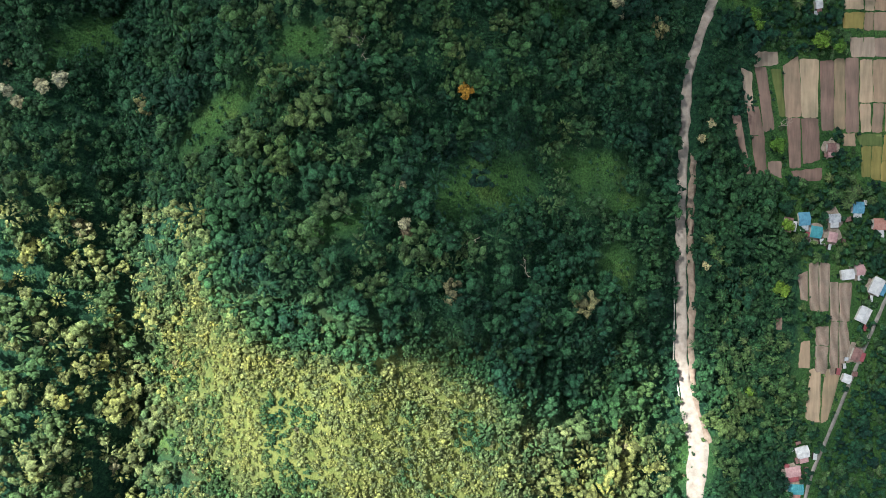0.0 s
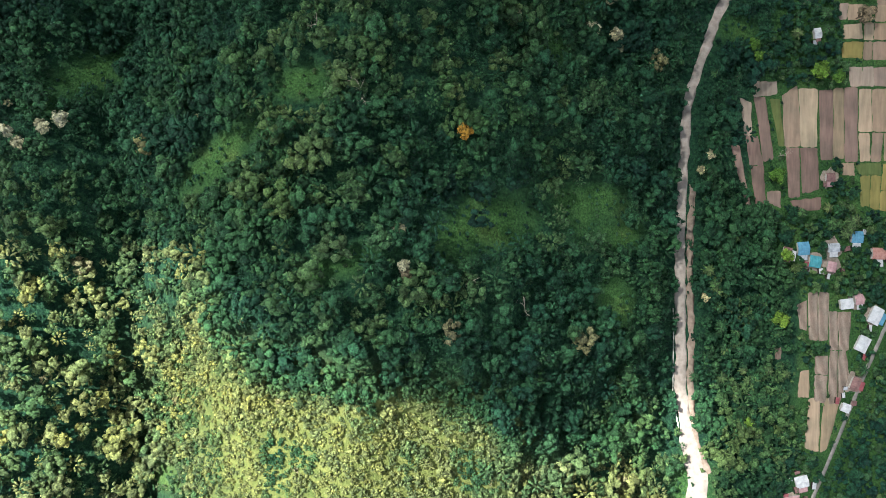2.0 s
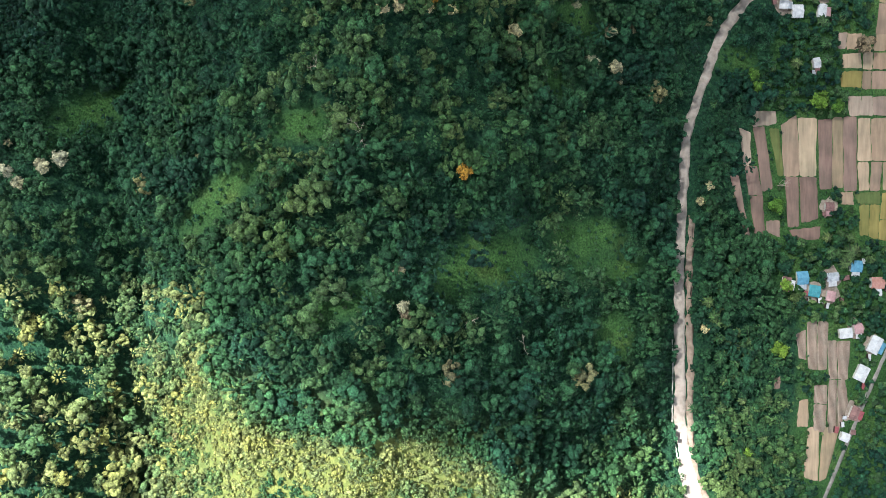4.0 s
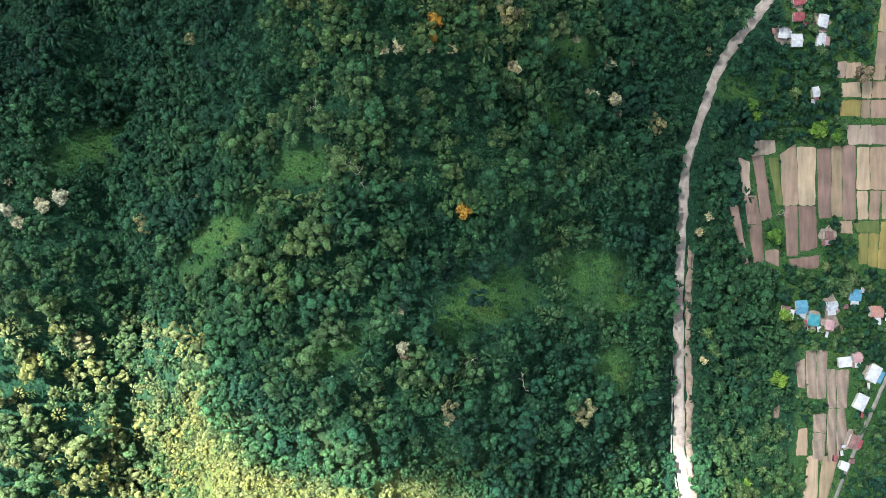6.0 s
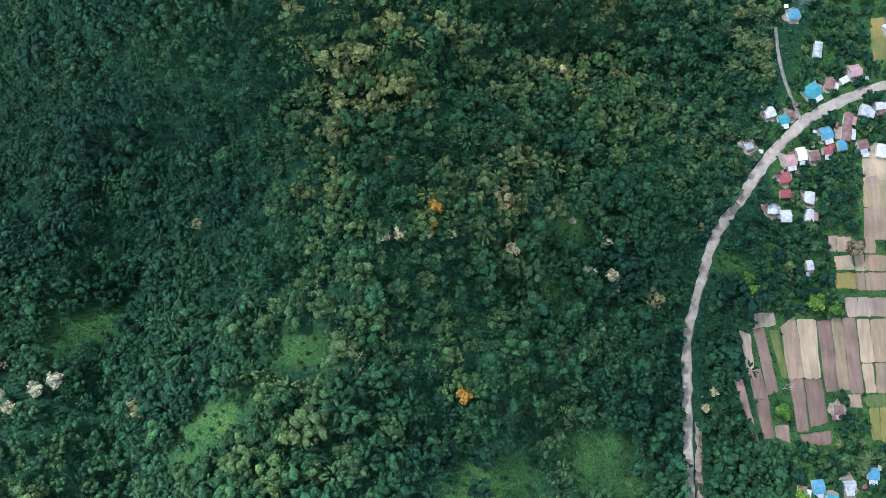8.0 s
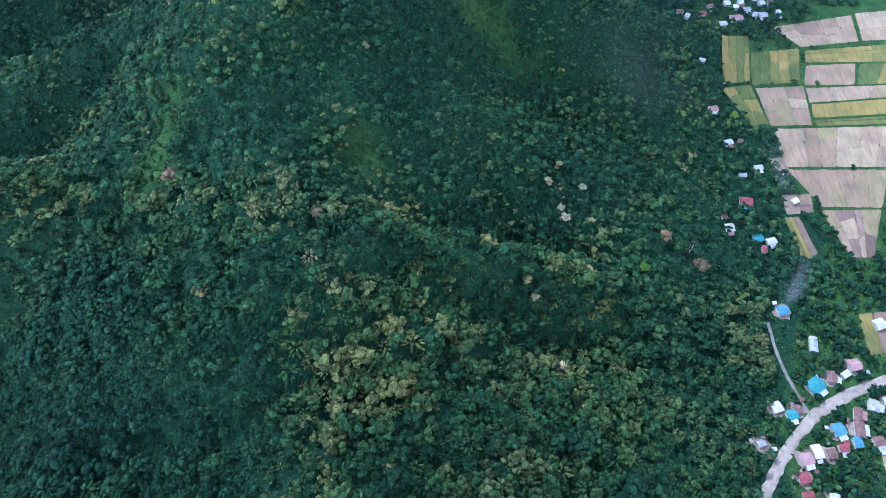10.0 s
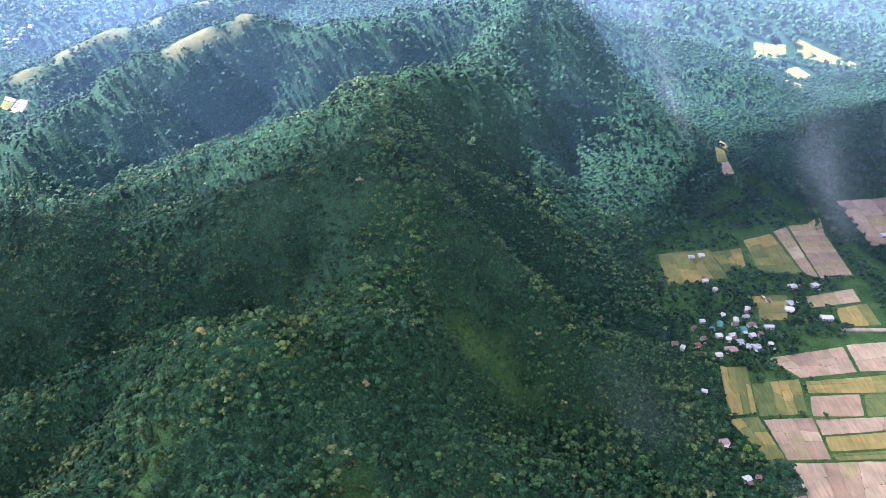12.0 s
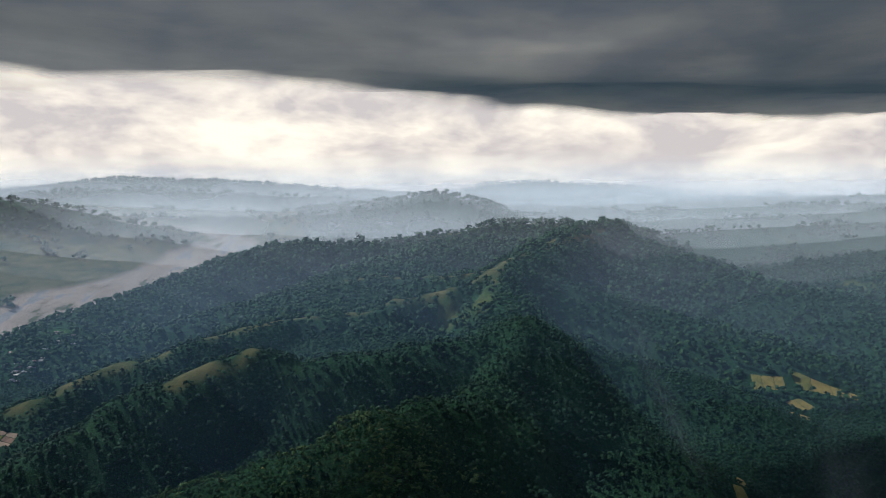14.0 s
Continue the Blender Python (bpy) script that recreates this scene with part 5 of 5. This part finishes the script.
# haze put into sheet colour: bluish near, paler and more opaque farther out
radius = 440.0
while radius < 4550:
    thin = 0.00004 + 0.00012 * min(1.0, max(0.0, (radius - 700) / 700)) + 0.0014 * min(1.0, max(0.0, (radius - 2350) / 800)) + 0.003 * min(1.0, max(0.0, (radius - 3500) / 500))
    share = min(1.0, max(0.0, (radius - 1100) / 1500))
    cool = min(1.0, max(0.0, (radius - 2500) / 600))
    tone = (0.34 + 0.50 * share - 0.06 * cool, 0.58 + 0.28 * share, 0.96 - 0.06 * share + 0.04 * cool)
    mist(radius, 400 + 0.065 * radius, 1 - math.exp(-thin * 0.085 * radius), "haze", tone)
    radius *= 1.085


# ---- blossoming and bare trees ----
CREAM_LEAF = foliage_material("cream blossom", [(0.0, (0.30, 0.27, 0.17)), (1.0, (0.42, 0.38, 0.27))])
ORANGE_LEAF = foliage_material("orange blossom", [(0.0, (0.26, 0.15, 0.025)), (1.0, (0.34, 0.20, 0.035))])
BROWN_LEAF = foliage_material("brown dying leaves", [(0.0, (0.14, 0.11, 0.075)), (1.0, (0.20, 0.155, 0.11))])
LIME_LEAF = foliage_material("lime green leaves", [(0.0, (0.075, 0.15, 0.025)), (1.0, (0.13, 0.21, 0.03))])


def special_tree(x, y, r, mat, shape, label, group=""):
    z = ground_at(x, y)
    t = new("tree")
    t.matrix_basis = pose(x, y, z + 0.5 * r + 2.2, 0, 0, (x * 31 + y * 11) % 360) @ Matrix.Diagonal((r, r, r, 1))
    part("trunk", trunk_bm(), BARK, t)
    v, f = BIG[shape % 5]
    crown = new("crown", mesh_from("crown", v, f, mat, tint=np.full(len(v), (shape * 0.37) % 1)))
    crown.parent = t
    crown.location.z = 0.42
    return tagged(t, label, "tree", group)


for k, (x, y, r) in enumerate([(9, 74, 4.6), (-7, 162, 4.4), (-7, 154, 2.6)]):
    special_tree(x, y, r, ORANGE_LEAF, k, "orange blossoming tree standing out of the forest", "blossoming trees")
PALE = [(32, 147, 4.4), (34, 138, 3.2), (79, 143, 4.4), (77, 136, 3.0), (95, 144, 4.6), (97, 137, 3.2), (90, 162, 3.8), (-23, 146, 3.2), (-30, 144, 3.0), (-10, 148, 3.2),
        (1, 149, 3.0), (67, 169, 2.6), (-17, 12, 3.0), (-19, 28, 3.0), (150, 70, 3.0), (157, 80, 3.6), (-180, 76, 4.2), (-186, 72, 4.0), (-202, 69, 3.4), (-195, 63, 3.6),
        (153, -4, 3.0), (75, 378, 4.0), (63, 399, 3.4), (72, 399, 3.0), (90, 407, 3.4), (44, 314, 3.4), (50, 308, 3.2), (69, 277, 3.2), (72, 384, 3.0)]
for k, (x, y, r) in enumerate(PALE):
    special_tree(x, y, r * 1.05, CREAM_LEAF, k, "cream blossoming tree among the green forest", "blossoming trees")
for k, (x, y, r) in enumerate([(-157, 333, 5.0), (-75, 314, 4.0), (175, 361, 6.0), (-146, 326, 3.5), (257, 172, 6.5), (-16, 8, 3.2), (150, 380, 5.0)]):
    special_tree(x, y, r, BROWN_LEAF, k + 1, "brownish half-bare tree with thin leaves")
for k, (x, y, r) in enumerate([(230, 136, 6.2), (242, 133, 4.6), (186, 150, 5.0), (190, 142, 4.6), (202, 70, 5.6), (210, 21, 4.6), (206, -18, 5.4), (213, 8, 3.2), (186, -80, 3.4), (130, 352, 4.5), (236, 525, 4.0)]):
    special_tree(x, y, r, LIME_LEAF, k + 2, "lush lime-green round tree beside the fields")


def bare_tree(x, y, r):
    """A dead tree: a pale trunk and forked limbs with no leaves."""
    bm = bmesh.new()
    rnd = random.Random(int(x * 3 + y))

    def limb(base, way, length, thick, depth):
        tip = base + way * length
        m = Matrix.Translation((base + tip) / 2) @ way.to_track_quat("Z", "Y").to_matrix().to_4x4()
        bmesh.ops.create_cone(bm, cap_ends=False, segments=5, radius1=thick, radius2=thick * 0.6, depth=length, matrix=m)
        if depth:
            for _ in range(3):
                w = (way + Vector((rnd.uniform(-1, 1), rnd.uniform(-1, 1), rnd.uniform(-0.1, 0.5))) * 0.9).normalized()
                limb(tip, w, length * 0.7, thick * 0.55, depth - 1)

    limb(Vector((0, 0, -1)), Vector((0, 0, 1)), r * 1.3, 0.28, 3)
    me = bpy.data.meshes.new("bare_tree")
    bm.to_mesh(me)
    bm.free()
    me.materials.append(DEAD_WOOD)
    ob = new("bare_tree", me)
    ob.location = (x, y, ground_at(x, y))
    return tagged(ob, "dead tree with bleached leafless branches", "tree")


DEAD_WOOD = earth_material("bleached dead wood", (0.30, 0.25, 0.20), (0.50, 0.43, 0.36), 1.2)
for x, y, r in ((-38, 87, 5.0), (13, 5, 3.6), (40, -7, 3.6), (207, 83, 4.0), (168, 372, 5.0), (-60, 118, 3.2)):
    bare_tree(x, y, r)

# ---- palms and bananas ----
PALM_LEAF = foliage_material("palm fronds", [(0.0, (0.028, 0.068, 0.034)), (0.6, (0.046, 0.092, 0.038)), (1.0, (0.082, 0.115, 0.048))])


def palm_crown(fronds, droop, width, seed):
    """Arching fronds round one point: each a folded strip that tapers and droops."""
    rnd = np.random.RandomState(seed)
    vs, fs, n = [], [], 0
    for k in range(fronds):
        a = k * 6.283 / fronds + rnd.uniform(-0.2, 0.2)
        reach, lift = rnd.uniform(0.8, 1.1), rnd.uniform(0.15, 0.5)
        out, side = np.array([math.cos(a), math.sin(a), 0]), np.array([-math.sin(a), math.cos(a), 0])
        for j in range(5):
            s = j / 4
            c = out * s * reach + np.array([0, 0, lift * s - droop * s * s])
            w = width * math.sin(0.35 + 2.6 * s) * (1.1 - 0.5 * s)
            vs += [c - side * w - np.array([0, 0, w * 0.5]), c, c + side * w - np.array([0, 0, w * 0.5])]
        for j in range(4):
            b = n + j * 3
            fs += [(b, b + 1, b + 4), (b, b + 4, b + 3), (b + 1, b + 2, b + 5), (b + 1, b + 5, b + 4)]
        n += 15
    return np.array(vs), np.array(fs)


PALMS = []
for k in range(6):
    p = new("palm_tree" if k < 3 else "banana_plant")
    bm = bmesh.new()
    bmesh.ops.create_cone(bm, cap_ends=True, segments=7, radius1=0.07, radius2=0.045, depth=1.5, matrix=Matrix.Translation((0, 0, 0.75)))
    part("trunk", bm, BARK, p)
    v, f = palm_crown(17, 0.8, 0.09, k) if k < 3 else palm_crown(13, 0.7, 0.2, k)
    c = new("fronds", mesh_from("fronds", v, f, PALM_LEAF, tint=np.full(len(v), k / 5)))
    c.parent = p
    c.location.z = 1.45
    PALMS.append(p)
PALM_AT = [(214, -75, 0), (203, -76, 1), (221, 179, 0), (235, 185, 2), (228, 176, 1), (246, 190, 0), (262, -48, 1), (256, -30, 2), (212, -88, 0), (240, 196, 1),
           (228, 286, 2), (240, 300, 0), (199, 232, 1), (205, 222, 2), (252, 205, 0), (262, 215, 1)]
rnd = random.Random(5)
for cx0, cy0, sx, sy, cnt in ((165, 25, 9, 12, 14), (178, -20, 13, 14, 26), (172, -52, 13, 18, 26), (200, -60, 9, 12, 10), (176, -95, 10, 14, 10), (180, 110, 12, 22, 12), (172, 205, 10, 16, 12),
                                (255, 44, 16, 6, 12), (205, 345, 14, 10, 12), (150, 330, 18, 16, 12), (238, 160, 10, 10, 6)):
    PALM_AT += [(rnd.gauss(cx0, sx), rnd.gauss(cy0, sy), rnd.choice((0, 1, 3, 4, 5, 3, 4))) for _ in range(cnt)]
used = set()
for x, y, k in PALM_AT:
    if blocked(np.array([x]), np.array([y]), 1.0)[0]:
        continue
    r = rnd.uniform(3.2, 4.6)
    m = pose(x, y, ground_at(x, y) + (1.5 if k >= 3 else 2.5), 0, 0, rnd.uniform(0, 360))
    ob = PALMS[k] if k not in used else copy_thing(PALMS[k], m)
    used.add(k)
    ob.matrix_basis = m @ Matrix.Diagonal((r, r, r, 1))
    if k < 3:
        tagged(ob, "coconut palm with drooping grey-green fronds", "palm tree", "palms")
    else:
        tagged(ob, "banana plant with broad yellow-green leaves", "banana plant", "bananas")

# ---- roadside wall ----
wall = new("low_wall")
tagged(wall, "low pale concrete wall along the road edge", "wall")
for k in range(30):
    y = -88 + k * 2.6
    x = float(np.interp(y, [-89, -62, -28, 12], [148, 142, 141, 139])) - 4.6
    bm = bmesh.new()
    box(bm, -0.2, -1.2, -0.6, 0.2, 1.2, 0.9)
    ob = part("block", bm, PLASTER, wall)
    ob.location = (x, y, ground_at(x, y) + 0.3)

# ---- sheds and yards among the houses ----
YARD = earth_material("swept bare yard", (0.20, 0.155, 0.12), (0.36, 0.30, 0.24), 0.6)
rnd = random.Random(21)


def shed(x, y, turn, wide, deep, roof):
    """A lean-to shed: four posts, a back wall of boards and one sloping sheet."""
    ob = new("shed")
    ob.matrix_basis = pose(x, y, ground_at(x, y) - 0.1, 0, 0, turn)
    bm = bmesh.new()
    slab(bm, (-wide / 2, -deep / 2, 2.0), (wide / 2, -deep / 2, 2.0), (wide / 2, deep / 2, 2.6), (-wide / 2, deep / 2, 2.6), 0.07, int(wide / 0.9))
    bmesh.ops.recalc_face_normals(bm, faces=bm.faces)
    part("roof", bm, ROOFS[roof], ob)
    bm = bmesh.new()
    box(bm, -wide / 2 + 0.15, deep / 2 - 0.3, 0, wide / 2 - 0.15, deep / 2 - 0.2, 2.5)
    part("wall", bm, DARK_OPENING, ob)
    for sx in (-1, 1):
        bm = bmesh.new()
        box(bm, sx * (wide / 2 - 0.2) - 0.05, -deep / 2 + 0.1, 0, sx * (wide / 2 - 0.2) + 0.05, -deep / 2 + 0.2, 2.02)
        part("post", bm, BARK, ob)
    return tagged(ob, NOUN[roof] + " open shed beside the village houses", "shed", "sheds")


near_rows = [h for h in HOUSE_ROWS if h[1] < 345]
made = 0
while made < 70:
    hx, hy = rnd.choice(near_rows if made < 52 else MORE_HOUSES)[:2]
    a, d = rnd.uniform(0, 6.28), rnd.uniform(5.5, 9.5)
    x, y = hx + d * math.cos(a), hy + d * math.sin(a)
    if to_line(np.array([x]), np.array([y]), ROAD)[0][0] < 6 or any(math.hypot(x - ox, y - oy) < rr + 0.2 for ox, oy, rr in HOUSES):
        continue
    shed(x, y, rnd.choice((5, 15, 80, 95)) + rnd.uniform(-8, 8), rnd.uniform(2.2, 4.6), rnd.uniform(1.8, 3.4), rnd.choice(("white", "rust", "grey", "white", "red", "rust", "cream")))
    HOUSES.append((x, y, 2.0))
    made += 1
for k, (hx, hy, *_) in enumerate(near_rows):
    if k % 2:
        continue
    bm = bmesh.new()
    ring = []
    for i in range(14):
        a = i * 6.283 / 14
        q = rnd.uniform(4.5, 8.0)
        ring.append((hx + q * math.cos(a), hy + q * math.sin(a)))
    centre = bm.verts.new((hx, hy, ground_at(hx, hy) + 0.35))
    vs = [bm.verts.new((px, py, ground_at(px, py) + 0.12)) for px, py in ring]
    for i in range(14):
        bm.faces.new((centre, vs[i], vs[(i + 1) % 14]))
    me = bpy.data.meshes.new("yard")
    bm.to_mesh(me)
    bm.free()
    me.materials.append(YARD)
    tagged(new("yard", me), "bare trodden earth yard round a house", "yard", kind="structure")

# ---- settlement by the river plain ----
rnd = random.Random(11)
for k in range(26):
    x, y = rnd.gauss(-893, 24), rnd.uniform(1440, 1690)
    roof = rnd.choice(("white", "white", "grey", "rust", "pink", "cream"))
    house(x, y, rnd.uniform(0, 90), rnd.uniform(9, 14), rnd.uniform(7, 10), roof, NOUN[roof] + " house in the far settlement by the river")


# ---- smoke ----
def smoke_material():
    n = Nodes("wood smoke", 1.0, 0.0)
    t = n.tree
    t.nodes.remove(n.bsdf)
    a = n.add("ShaderNodeBsdfDiffuse", Color=(0.80, 0.86, 0.92, 1))
    b = n.add("ShaderNodeBsdfTranslucent", Color=(0.80, 0.86, 0.92, 1))
    n.facing_sun(b)
    body = n.add("ShaderNodeMixShader", Fac=0.85)
    n.link(a.outputs[0], body.inputs[1])
    n.link(b.outputs[0], body.inputs[2])
    gap = n.add("ShaderNodeBsdfTransparent")
    wisps = n.ramp(n.noise(0.014, 4.0, 0.5, stretch=(1, 1, 0.7)), (0.30, (0.15, 0.15, 0.15)), (0.75, (1, 1, 1)))
    fac = n.math("MULTIPLY", wisps, n.attribute("thick"), True)
    both = n.add("ShaderNodeMixShader")
    n.link(fac, both.inputs["Fac"])
    n.link(gap.outputs[0], both.inputs[1])
    n.link(body.outputs[0], both.inputs[2])
    n.link(both.outputs[0], t.nodes["Material Output"].inputs["Surface"])
    return n.mat


SMOKE = smoke_material()


def smoke(path, w0, w1, dense, label):
    """A plume along a rising line: veils through its core at several angles, dense in the middle and thin at the rim."""
    path = np.array(path, float)
    s = np.linspace(0, len(path) - 1, 40)
    line = np.stack([np.interp(s, range(len(path)), path[:, i]) for i in range(3)], 1)
    for _ in range(5):
        line[1:-1] = (line[:-2] + 2 * line[1:-1] + line[2:]) / 4
    u = np.linspace(0, 1, 40)
    half = w0 + (w1 - w0) * u ** 0.8
    V, F_, C, n = [], [], [], 0
    for k, turn in enumerate((0.0, 0.7, -0.7, 1.57)):
        side = np.array([math.cos(turn), math.sin(turn), 0.0])
        cols = np.linspace(-1, 1, 9)
        for c in cols:
            sway = np.sin(u * 9 + k * 2) * half * 0.2
            V.append(line + side * (c * half + sway)[:, None] + np.array([0, 0, 1.0]) * (np.abs(c) * half * 0.3)[:, None])
            C.append((1 - c * c) ** 1.3 * dense * np.clip(u / 0.35, 0, 1) ** 0.8 * (1 - u) ** 0.9)
        for j in range(8):
            for i in range(39):
                p = n + j * 40 + i
                F_ += [(p, p + 40, p + 41), (p, p + 41, p + 1)]
        n += 9 * 40
    ob = new("smoke_plume", mesh_from("smoke_plume", np.concatenate(V), F_, SMOKE, thick=np.concatenate(C)))
    ob.data.shade_smooth()
    return tagged(ob, label, "smoke", kind="stuff")


smoke([(330, 1020, 45), (300, 1110, 110), (280, 1190, 180), (272, 1260, 260), (262, 1320, 340)], 16, 40, 0.11, "tall pale smoke plume rising from the side valley")
smoke([(472, 850, 6), (466, 930, 45), (480, 1020, 85), (540, 1120, 130), (620, 1220, 170)], 34, 95, 0.17, "white smoke drifting over the fields and woods")
smoke([(560, 860, 6), (590, 950, 40), (640, 1050, 80), (720, 1160, 120)], 44, 100, 0.17, "white smoke drifting beyond the stream")
smoke([(263, 438, 6), (256, 458, 20), (246, 478, 34)], 4, 12, 0.22, "thin white smoke from a field fire")
smoke([(150, 480, 50), (135, 505, 80), (112, 530, 110)], 34, 60, 0.035, "faint blue smoke hanging over the trees")
smoke([(238, 341, 8), (242, 353, 20), (250, 370, 34)], 4, 14, 0.13, "thin bluish smoke beside a blue roof")
